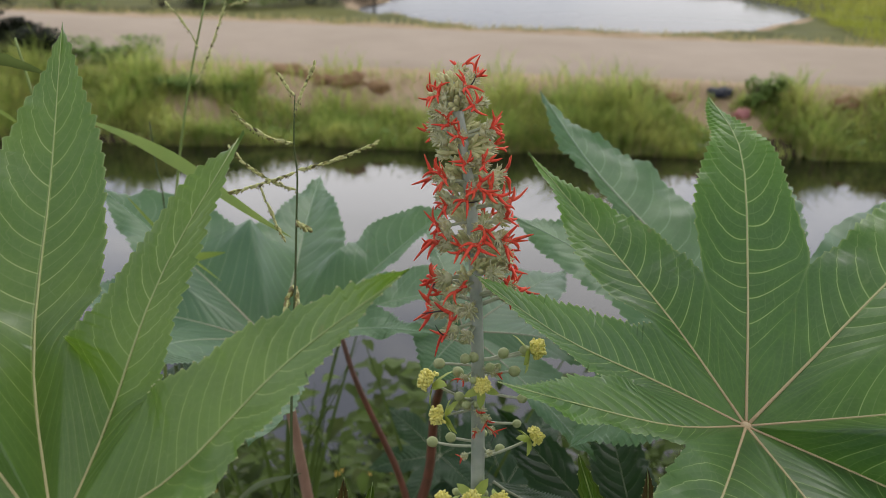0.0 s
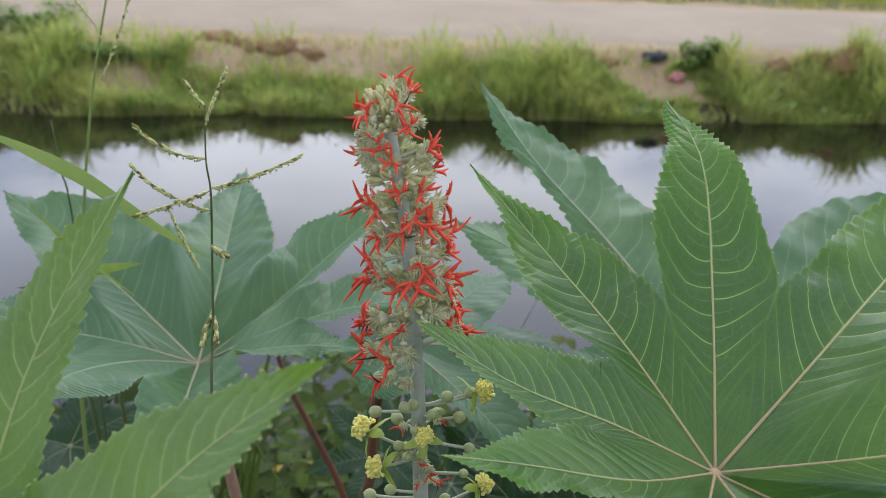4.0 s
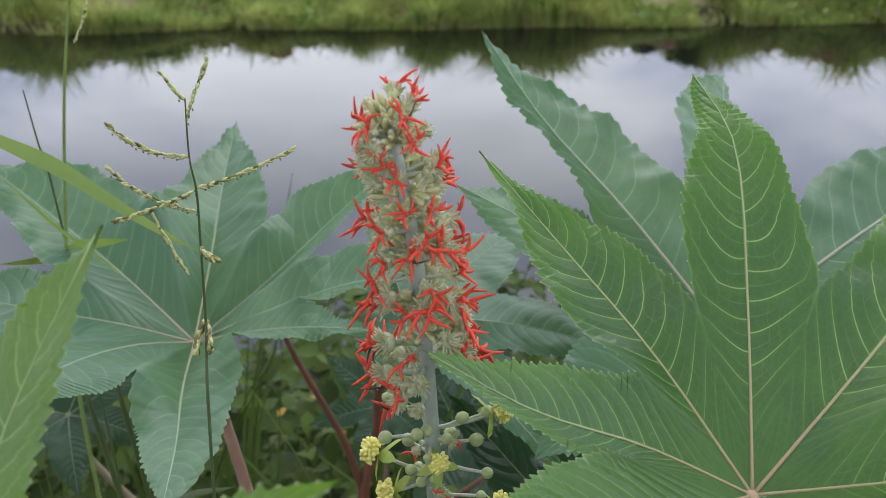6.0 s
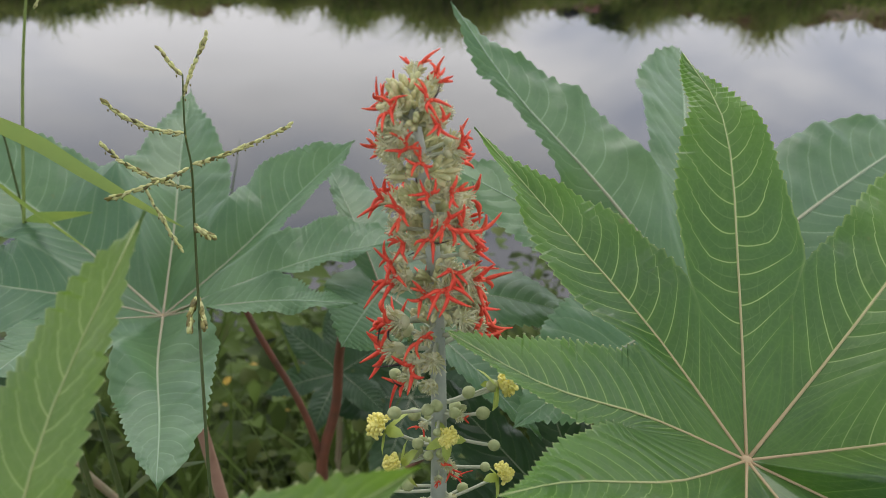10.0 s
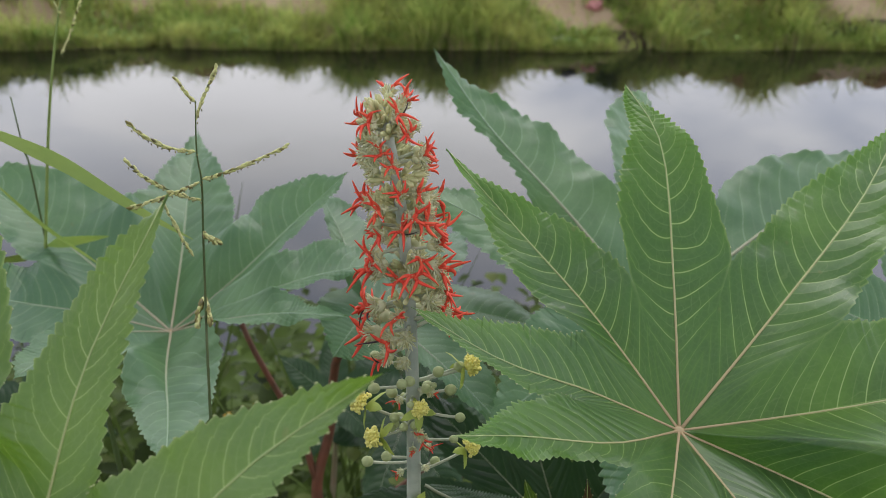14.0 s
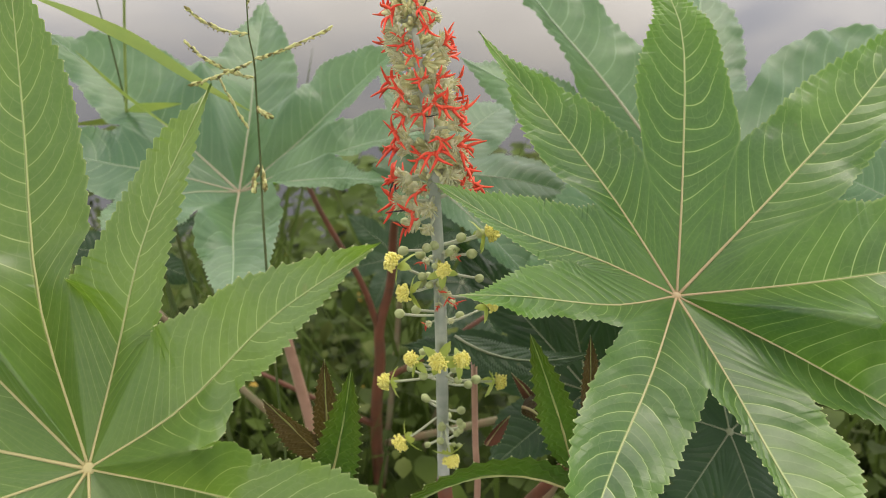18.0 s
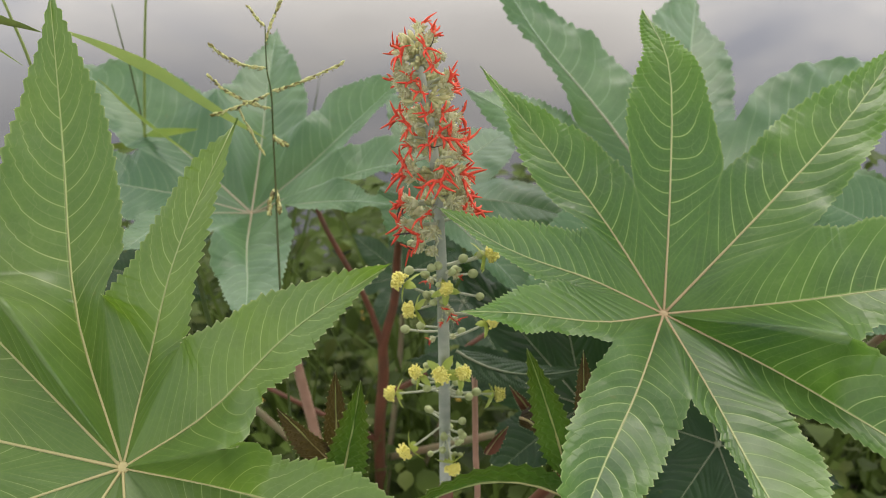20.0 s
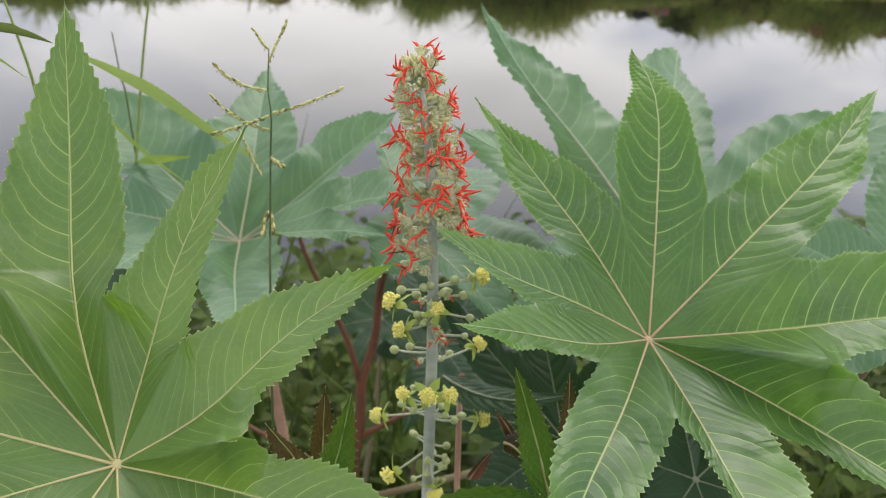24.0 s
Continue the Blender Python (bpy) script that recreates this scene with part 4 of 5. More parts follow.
# ---- the castor plant behind, towards the grass ----
left_plant = thing("castor_plant", (-0.13, 0.86, 1.05), "castor bean plant with broad blue-green leaves and a pinkish stem", "plant")
part("stem", Builder().tube(smooth_line([(-0.13, 0.86, 1.0), (-0.145, 0.80, 1.5), (-0.158, 0.78, 1.70), (-0.168, 0.76, 1.84), (-0.173, 0.738, 1.93)], 20), [0.0075 - 0.004 * k / 19 for k in range(20)], 10), M_PINKSTEM, left_plant, "pinkish-brown leaf stalk")
castor_leaf(left_plant, (-0.174, 0.734, 1.932), [
    ((-0.1828, 1.0106, 2.000), ((-0.1772, 0.8271, 1.953), (-0.1821, 0.9188, 1.9748)), (0.84, 0.64, 0.47, 0.26, 0.09), (0.66, 0.63, 0.50, 0.28, 0.10)),
    ((-0.0319, 0.8057, 2.0367), ((-0.1255, 0.7610, 1.9629), (-0.0791, 0.7857, 1.9984)), (1.13, 1.29, 1.0, 0.6, 0.22), (0.4, 0.38, 0.33, 0.23, 0.11)),
    ((-0.0060, 0.7400, 1.9870), ((-0.1150, 0.7150, 1.9700), (-0.0620, 0.7230, 1.9850)), (1.16, 1.21, 1.09, 0.95, 0.79), (0.55, 0.40, 0.35, 0.25, 0.12)),
    ((-0.0340, 0.6750, 1.9780), ((-0.1250, 0.7020, 1.9620), (-0.0800, 0.6820, 1.9780)), (0.92, 0.60, 0.40, 0.22, 0.10), (0.80, 0.60, 0.45, 0.28, 0.12)),
    ((-0.1363, 0.5110, 1.9845), ((-0.1641, 0.6583, 1.9467), (-0.1490, 0.5842, 1.9637)), (0.96, 0.83, 0.69, 0.52, 0.33), (0.8, 0.6, 0.47, 0.29, 0.12)),
    ((-0.245, 0.600, 1.985), ((-0.205, 0.695, 1.957), (-0.228, 0.645, 1.978)), (1.0, 0.9, 0.7, 0.45, 0.18), (1.0, 0.9, 0.7, 0.45, 0.18)),
    ((-0.340, 0.740, 1.975), ((-0.230, 0.735, 1.950), (-0.290, 0.740, 1.960)), (1.0, 0.95, 0.75, 0.45, 0.18), (1.0, 0.95, 0.75, 0.45, 0.18)),
    ((-0.3647, 0.8695, 2.0229), ((-0.2342, 0.7857, 1.9587), (-0.2981, 0.8307, 1.9888)), (0.95, 0.85, 0.65, 0.4, 0.16), (0.93, 0.86, 0.78, 0.46, 0.19))],
    M_LEAF_BACK, M_RIB_PALE, "broad blue-green castor leaf with a pink centre, seen from above", None, teeth=20, fold=0.02, rib=0.0012, hub_mat=M_RIB_PINK, tooth_size=0.0021,
    cuts={7: (-0.216, 0.840, 2.004), 6: (-0.275, 0.770, 1.980), 5: (-0.238, 0.690, 1.965), 4: (-0.1822, 0.6348, 1.9812), 0: (-0.127, 0.790, 2.000), 1: (-0.092, 0.735, 1.998), 2: (-0.0899, 0.700, 1.9893), 3: (-0.1345, 0.690, 1.968)})

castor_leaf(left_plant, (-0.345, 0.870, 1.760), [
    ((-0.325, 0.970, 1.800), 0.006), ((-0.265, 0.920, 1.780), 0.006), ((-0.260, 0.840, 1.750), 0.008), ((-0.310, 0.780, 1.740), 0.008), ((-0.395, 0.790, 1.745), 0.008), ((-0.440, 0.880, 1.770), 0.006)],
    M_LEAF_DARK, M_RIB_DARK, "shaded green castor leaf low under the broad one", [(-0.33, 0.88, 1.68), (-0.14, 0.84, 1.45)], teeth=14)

# ---- the castor plants behind, beyond the spike ----
right_plant = thing("castor_plant", (0.18, 0.88, 0.95), "castor bean plant with wide blue-green leaves standing over the water", "plant")
part("stem", Builder().tube(smooth_line([(0.18, 0.88, 0.9), (0.19, 0.80, 1.4), (0.20, 0.74, 1.75), (0.191, 0.668, 1.975)], 20), [0.011 - 0.007 * k / 19 for k in range(20)], 10), M_PINKSTEM, right_plant, "pinkish-brown leaf stalk")
castor_leaf(right_plant, (0.190, 0.660, 1.980), [
    ((0.0423, 0.8594, 2.1261), ((0.1355, 0.7283, 2.0348), (0.0836, 0.7940, 2.0781)), (0.44, 0.34, 0.46, 0.41, 0.16), (0.97, 0.92, 0.66, 0.26, 0.07)),
    ((0.264, 0.960, 2.055), ((0.2147, 0.7600, 2.0090), (0.2393, 0.8600, 2.0340)), (0.71, 0.78, 0.98, 0.8, 0.35), (0.96, 0.91, 0.74, 0.19, 0.08)), ((0.525, 0.880, 2.030), ((0.3020, 0.7330, 2.0140), (0.4130, 0.8070, 2.0310)), (1.4, 1.29, 0.69, 0.38, 0.15), (1.0, 0.95, 0.78, 0.45, 0.18)), ((0.430, 0.620, 1.950), 0.012), ((0.300, 0.500, 1.900), 0.01),
    ((0.130, 0.500, 1.900), 0.01), ((0.060, 0.600, 1.930), 0.01), ((0.016, 0.760, 2.046), 0.004)],
    M_LEAF_BACK, M_RIB_PALE, "wide blue-green castor leaf with pale ribs", None, teeth=20, fold=0.03, rib=0.0012, tooth_size=0.0024,
    cuts={0: (0.181, 0.745, 2.040), 1: (0.255, 0.745, 2.020), 7: (0.118, 0.735, 2.022)})
castor_leaf(right_plant, (0.375, 0.600, 1.975), [
    ((0.40, 0.74, 2.06), 0.006), ((0.50, 0.66, 2.02), 0.006), ((0.50, 0.52, 1.96), 0.006), ((0.38, 0.46, 1.92), 0.006), ((0.27, 0.54, 1.95), 0.006), ((0.270, 0.640, 2.015), 0.006)],
    M_LEAF_BACK, M_RIB_PALE, "blue-green castor leaf partly hidden by another", [(0.36, 0.63, 1.85), (0.2, 0.75, 1.6)], teeth=16)
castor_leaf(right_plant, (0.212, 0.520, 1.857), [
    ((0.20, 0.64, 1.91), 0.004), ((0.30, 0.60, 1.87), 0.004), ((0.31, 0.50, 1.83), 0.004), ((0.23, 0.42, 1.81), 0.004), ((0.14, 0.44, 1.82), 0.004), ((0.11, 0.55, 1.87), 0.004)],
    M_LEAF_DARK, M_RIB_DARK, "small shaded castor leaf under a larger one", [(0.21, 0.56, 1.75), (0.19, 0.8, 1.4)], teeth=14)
mid_plant = thing("castor_plant", (-0.07, 0.95, 0.95), "castor bean plant with red forked stems behind the flower spike", "plant")
part("stem", Builder().tube(smooth_line([(-0.085, 0.92, 0.9), (-0.086, 0.90, 1.414), (-0.075, 0.90, 1.576), (-0.073, 0.90, 1.632), (-0.057, 0.90, 1.70), (-0.048, 0.88, 1.80), (-0.018, 0.73, 1.955)], 24), [0.0085 - 0.005 * k / 23 for k in range(24)], 10), M_REDSTEM, mid_plant, "dark red forked stem")
part("branch", Builder().tube(smooth_line([(-0.074, 0.90, 1.625), (-0.091, 0.90, 1.70), (-0.132, 0.90, 1.805), (-0.15, 0.91, 1.86)], 12), [0.0042 - 0.0018 * k / 11 for k in range(12)], 8), M_REDSTEM, mid_plant, "dark red branch")
part("branch", Builder().tube(smooth_line([(-0.078, 0.90, 1.54), (-0.02, 0.88, 1.60), (0.05, 0.86, 1.68)], 10), [0.0045 - 0.002 * k / 9 for k in range(10)], 8), M_REDSTEM, mid_plant, "dark red branch")
part("branch", Builder().tube(smooth_line([(-0.083, 0.90, 1.46), (-0.14, 0.88, 1.52), (-0.22, 0.86, 1.60)], 10), [0.0045 - 0.002 * k / 9 for k in range(10)], 8), M_REDSTEM, mid_plant, "dark red branch")
castor_leaf(mid_plant, (-0.016, 0.720, 1.958), [
    ((-0.060, 0.880, 1.990), 0.006), ((0.074, 0.850, 1.960), 0.006), ((0.140, 0.700, 1.936), 0.012), ((0.080, 0.600, 1.920), 0.008), ((-0.046, 0.680, 1.938), 0.004)],
    M_LEAF_BACK, M_RIB_PALE, "blue-green castor leaf behind the flower spike", None, teeth=16)
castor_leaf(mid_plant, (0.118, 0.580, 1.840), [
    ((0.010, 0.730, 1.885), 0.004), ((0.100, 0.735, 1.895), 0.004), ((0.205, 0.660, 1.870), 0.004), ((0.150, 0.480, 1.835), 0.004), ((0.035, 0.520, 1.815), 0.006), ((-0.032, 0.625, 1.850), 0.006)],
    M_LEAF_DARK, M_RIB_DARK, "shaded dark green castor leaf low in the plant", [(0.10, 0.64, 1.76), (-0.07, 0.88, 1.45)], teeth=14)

# these two leaves get their shade from the darkened leaf colour
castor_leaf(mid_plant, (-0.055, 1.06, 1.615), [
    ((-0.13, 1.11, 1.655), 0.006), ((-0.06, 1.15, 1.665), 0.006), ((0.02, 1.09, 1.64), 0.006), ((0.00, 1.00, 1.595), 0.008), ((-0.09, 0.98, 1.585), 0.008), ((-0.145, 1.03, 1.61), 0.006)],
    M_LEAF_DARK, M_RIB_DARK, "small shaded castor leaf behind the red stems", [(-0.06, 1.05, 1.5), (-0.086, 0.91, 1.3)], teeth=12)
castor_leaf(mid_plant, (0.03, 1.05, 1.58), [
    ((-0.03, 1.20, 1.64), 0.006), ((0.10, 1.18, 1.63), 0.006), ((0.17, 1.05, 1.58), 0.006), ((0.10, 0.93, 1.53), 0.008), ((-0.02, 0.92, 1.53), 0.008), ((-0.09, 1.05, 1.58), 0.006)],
    M_LEAF_DARK, M_RIB_DARK, "shade-darkened castor leaf low behind the flower spike", [(0.02, 1.03, 1.45), (-0.08, 0.92, 1.2)], teeth=12)
lance_leaf(main, (0.009, 0.50, 1.971), (0.045, 0.48, 1.955), (0.094, 0.47, 1.983), 0.012, M_LEAF_DARK, M_RIB_DARK, "dark green leaf lobe seen nearly edge on", (0, 0.95, 0.2), 44, 0.15, False)
lance_leaf(main, (0.050, 0.455, 1.952), (0.060, 0.455, 1.950), (0.068, 0.450, 1.935), 0.008, M_RED_LEAF, M_RIB_PINK, "curled brownish young castor leaf", (0.3, 0.2, 1.0), 10, 0.6)
lance_leaf(main, (0.029, 0.455, 1.918), (0.034, 0.455, 1.932), (0.043, 0.455, 1.944), 0.0045, M_REDSTEM, M_RIB_PINK, "folded dark red leaf bud", (1, 0, 0), 8, 0.9)
part("side_shoot", Builder().tube(smooth_line([(0.012, 0.50, 1.70), (0.026, 0.50, 1.80), (0.024, 0.50, 1.873), (0.022, 0.50, 1.95)], 12), [0.0026 - 0.0006 * k / 11 for k in range(12)], 8), M_PINKSTEM, main, "thin pinkish side shoot")

# ---- grasses in front of the water ----
seed_rng = random.Random(11)


def seed_head(b, line, count, slot_pale=1, slot_dark=2, ripe=0.35, size=1.0):
    """Paired little spikelets along one side branch."""
    n = len(line)
    b.tube(line, [0.00035] * n, 5, 0)
    for k in range(count):
        if seed_rng.random() < 0.18:
            continue
        u = (k + 0.6) / count * (n - 1)
        i = min(int(u), n - 2)
        p = line[i].lerp(line[i + 1], u - i)
        way = (line[i + 1] - line[i]).normalized()
        aside = Vector((seed_rng.uniform(-0.5, 0.5), seed_rng.uniform(-0.5, 0.5), -0.6 if k % 2 else 0.25))
        ax = (way + 0.6 * aside).normalized()
        slot = slot_dark if seed_rng.random() < ripe else slot_pale
        b.ball(p + ax * (0.0010 + 0.0012 * seed_rng.random()) * size, (0.00082 * size, 0.00074 * size, 0.0018 * size), slot, 5, 4, ax)
        if k % 3 == 0:
            # a withered stamen hangs beside it
            b.ball(p + Vector((seed_rng.uniform(-0.001, 0.001), -0.0006, -0.0016)) * size, (0.0004 * size, 0.0004 * size, 0.0007 * size), slot_dark, 4, 3)


stalk = thing("grass_stalk", (-0.124, 0.505, 1.1), "thin seeding grass stalk with spread pale spikelets", "grass", "grass stalks")
STALK = smooth_line([(-0.124, 0.505, 1.10), (-0.119, 0.507, 1.6), (-0.112, 0.511, 1.93), (-0.111, 0.530, 2.03), (-0.1125, 0.553, 2.063), (-0.111, 0.560, 2.105), (-0.109, 0.560, 2.135), (-0.110, 0.560, 2.153), (-0.108, 0.560, 2.181)], 40)
part("stem", Builder().tube(STALK, [0.0012 - 0.0008 * k / 39 for k in range(40)], 6), M_DARKSTALK, stalk, "thin dark green stem")
for root, bow, tip, count, ripe, size in (
    ((-0.108, 0.56, 2.180), (-0.112, 0.56, 2.184), (-0.1160, 0.56, 2.192), 12, 0.3, 1.0), ((-0.109, 0.56, 2.170), (-0.103, 0.56, 2.186), (-0.0965, 0.56, 2.198), 18, 0.1, 1.0),
    ((-0.110, 0.56, 2.153), (-0.128, 0.553, 2.156), (-0.140, 0.55, 2.172), 26, 0.35, 1.0), ((-0.109, 0.56, 2.137), (-0.087, 0.565, 2.141), (-0.0650, 0.57, 2.1515), 30, 0.4, 1.0),
    ((-0.109, 0.56, 2.136), (-0.130, 0.55, 2.130), (-0.145, 0.55, 2.126), 22, 0.4, 1.0), ((-0.110, 0.56, 2.125), (-0.132, 0.555, 2.133), (-0.1445, 0.55, 2.152), 26, 0.2, 1.0),
    ((-0.111, 0.56, 2.106), (-0.108, 0.552, 2.107), (-0.1025, 0.55, 2.105), 20, 0.8, 1.25), ((-0.130, 0.553, 2.130), (-0.122, 0.55, 2.110), (-0.117, 0.55, 2.099), 22, 0.1, 1.0),
    ((-0.114, 0.56, 2.066), (-0.117, 0.552, 2.06), (-0.1165, 0.545, 2.057), 22, 0.9, 1.5), ((-0.113, 0.56, 2.064), (-0.111, 0.552, 2.06), (-0.1095, 0.545, 2.058), 20, 0.9, 1.5)):
    hb = Builder()
    seed_head(hb, bezier(root, bow, tip, 10), int(1.5 * count), ripe=0.6 * ripe, size=size)
    part("spikelet_branch", hb, [M_DARKSTALK, M_SEED, M_SEED_DARK], stalk)


def blade_of_grass(parent, points, width, material=M_BLADE, side=(0.2, -0.5, 1.0), fold=0.25, label=""):
    line = smooth_line(points, 24)
    widths = [width * min(1.0, 0.06 + 2.2 * k / 23) * (1 - (k / 23) ** 3) + 0.0002 for k in range(24)]
    return part("blade", Builder().strip(line, widths, side, 0, fold), material, parent, label)


tall = thing("grass_stalk", (-0.31, 0.80, 1.0), "tall bright green grass stalk with a long arching blade", "grass", "grass stalks")
TALL = smooth_line([(-0.31, 0.80, 0.95), (-0.305, 0.80, 1.6), (-0.294, 0.800, 1.895), (-0.279, 0.800, 1.984), (-0.262, 0.800, 2.076), (-0.248, 0.800, 2.138), (-0.229, 0.800, 2.205)], 30)
part("stem", Builder().tube(TALL, [0.0022 - 0.0014 * k / 29 for k in range(30)], 6), M_STALK, tall, "pale green stem")
blade_of_grass(tall, [(-0.2736, 0.6525, 2.1417), (-0.2485, 0.6423, 2.1371), (-0.2243, 0.6341, 2.1295), (-0.2004, 0.6310, 2.1173), (-0.1760, 0.6231, 2.1032), (-0.1510, 0.6147, 2.0898), (-0.1255, 0.6064, 2.0780)], 0.0046, side=(0.5, 0.45, 0.7), label="long arching bright green blade")
blade_of_grass(tall, [(-0.280, 0.800, 1.977), (-0.256, 0.780, 1.990), (-0.217, 0.760, 2.005)], 0.006)
blade_of_grass(tall, [(-0.300, 0.770, 2.049), (-0.266, 0.760, 2.015), (-0.210, 0.720, 1.996)], 0.004)
blade_of_grass(tall, [(-0.297, 0.840, 1.956), (-0.308, 0.820, 1.958), (-0.334, 0.800, 1.964)], 0.006)
for root, bow, tip, count in (((-0.238, 0.800, 2.167), (-0.245, 0.800, 2.187), (-0.262, 0.800, 2.203), 26), ((-0.243, 0.800, 2.137), (-0.227, 0.800, 2.165), (-0.212, 0.800, 2.205), 46), ((-0.211, 0.800, 2.201), (-0.195, 0.800, 2.205), (-0.194, 0.800, 2.207), 24)):
    hb = Builder()
    seed_head(hb, bezier(root, bow, tip, 10), count, ripe=0.15, size=1.1)
    part("spikelet_branch", hb, [M_STALK, M_SEED, M_SEED_DARK], tall)
side_grass = thing("grass_stalk", (-0.36, 0.62, 1.1), "bent pale green grass stalk beside the broad leaf", "grass", "grass stalks")
part("stem", Builder().tube(smooth_line([(-0.30, 0.62, 1.05), (-0.285, 0.62, 1.8), (-0.285, 0.620, 2.068), (-0.285, 0.620, 2.127), (-0.290, 0.620, 2.165), (-0.296, 0.620, 2.201)], 24), [0.0018 - 0.001 * k / 23 for k in range(24)], 6), M_STALK, side_grass)
blade_of_grass(side_grass, [(-0.36, 0.62, 2.165), (-0.33, 0.60, 2.168), (-0.295, 0.58, 2.165), (-0.262, 0.56, 2.155)], 0.003)
dark_blade = thing("grass_stalk", (-0.46, 0.52, 1.1), "dark bent grass blade beside the broad leaf", "grass", "grass stalks")
part("stem", Builder().tube(smooth_line([(-0.46, 0.52, 1.05), (-0.45, 0.52, 1.7), (-0.42, 0.51, 2.12), (-0.36, 0.505, 2.212)], 20), [0.0015 - 0.0007 * k / 19 for k in range(20)], 5), M_DARKSTALK, dark_blade)
blade_of_grass(dark_blade, [(-0.36, 0.505, 2.212), (-0.254, 0.500, 2.209), (-0.234, 0.500, 2.206), (-0.218, 0.500, 2.201)], 0.0042, M_STALK)
thin_grass = thing("grass_stalk", (-0.29, 0.80, 1.0), "thin withered grass stalk over the water", "grass", "grass stalks")
part("stem", Builder().tube(smooth_line([(-0.29, 0.80, 1.0), (-0.28, 0.80, 1.8), (-0.280, 0.800, 2.025), (-0.283, 0.800, 2.064), (-0.285, 0.800, 2.105)], 20), [0.0013 - 0.0008 * k / 19 for k in range(20)], 5), M_DARKSTALK, thin_grass)
# the leaves' shade on these stalks comes from the darker stalk colour
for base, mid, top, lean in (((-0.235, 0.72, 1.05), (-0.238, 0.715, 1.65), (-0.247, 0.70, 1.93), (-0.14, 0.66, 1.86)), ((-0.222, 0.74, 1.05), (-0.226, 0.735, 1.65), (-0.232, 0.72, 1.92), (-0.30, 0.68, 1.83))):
    thick = thing("grass_stalk", base, "thick grass stalk coloured dark for the shade of the leaves", "grass", "grass stalks")
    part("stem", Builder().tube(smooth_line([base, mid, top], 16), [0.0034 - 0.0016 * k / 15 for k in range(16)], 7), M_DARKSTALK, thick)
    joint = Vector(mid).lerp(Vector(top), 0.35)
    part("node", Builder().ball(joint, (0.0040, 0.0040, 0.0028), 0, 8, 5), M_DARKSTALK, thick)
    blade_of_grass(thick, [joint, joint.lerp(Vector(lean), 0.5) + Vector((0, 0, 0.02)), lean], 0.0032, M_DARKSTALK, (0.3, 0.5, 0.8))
low_rng = random.Random(23)
for j in range(9):
    g = thing("grass_tuft", (-0.5 + 0.06 * j, 0.9 + low_rng.uniform(-0.1, 0.2), 1.0), "grass tuft coloured shade-dark low among the plants", "grass", "low grass tufts")
    for b_i in range(6):
        a = low_rng.uniform(0, 6.28)
        p = Vector(g.location) + Vector((0.02 * math.cos(a), 0.02 * math.sin(a), 0))
        reach = low_rng.uniform(0.1, 0.25)
        top = low_rng.uniform(0.45, 0.85)
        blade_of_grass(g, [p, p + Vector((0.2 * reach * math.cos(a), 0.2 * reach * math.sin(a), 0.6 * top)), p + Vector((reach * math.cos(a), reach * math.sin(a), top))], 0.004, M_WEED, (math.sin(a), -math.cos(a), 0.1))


# ---- undergrowth, banks and distance ----
def scatter_leaves(name, spots, size, material, label, category, seed, stems=False, parent=None):
    """Many small folded leaves in one mesh."""
    g = np.random.default_rng(seed)
    n = len(spots)
    p = np.array(spots)
    yaw, tilt = g.uniform(0, 2 * np.pi, n), g.uniform(-0.7, 0.6, n)
    ln = size * g.uniform(0.55, 1.3, n)
    wd = ln * g.uniform(0.22, 0.38, n)
    d = np.stack([np.cos(yaw) * np.cos(tilt), np.sin(yaw) * np.cos(tilt), np.sin(tilt)], 1)
    s = np.stack([-np.sin(yaw), np.cos(yaw), np.zeros(n)], 1)
    u = np.cross(d, s)
    u *= np.sign(u[:, 2:3] + 1e-9)
    e = lambda a: a[:, None]
    rows = [p, p + d * e(ln * 0.35) + s * e(wd) + u * e(wd * 0.3), p + d * e(ln * 0.4), p + d * e(ln * 0.35) - s * e(wd) + u * e(wd * 0.3), p + d * e(ln) - u * e(ln * 0.12),
            p + d * e(ln * 0.7) + s * e(wd * 0.75) + u * e(wd * 0.2), p + d * e(ln * 0.7) - s * e(wd * 0.75) + u * e(wd * 0.2), p + d * e(ln * 0.72)]
    verts = np.stack(rows, 1).reshape(-1, 3)
    base = (np.arange(n) * 8)[:, None]
    tris = [(0, 1, 2), (0, 2, 3), (1, 5, 7, 2), (2, 7, 6, 3), (5, 4, 7), (7, 4, 6)]
    faces = [tuple(f) for t in tris for f in (base + np.array(t)).tolist()]
    me = bpy.data.meshes.new(name)
    me.from_pydata(verts.tolist(), [], faces)
    me.materials.append(material)
    me.polygons.foreach_set("use_smooth", [True] * len(faces))
    ob = new(name, me)
    if parent is not None:
        ob.parent = parent
        ob.matrix_parent_inverse = world_of(parent).inverted()
        return tagged(ob, label)
    return tagged(ob, label, category, kind="stuff")


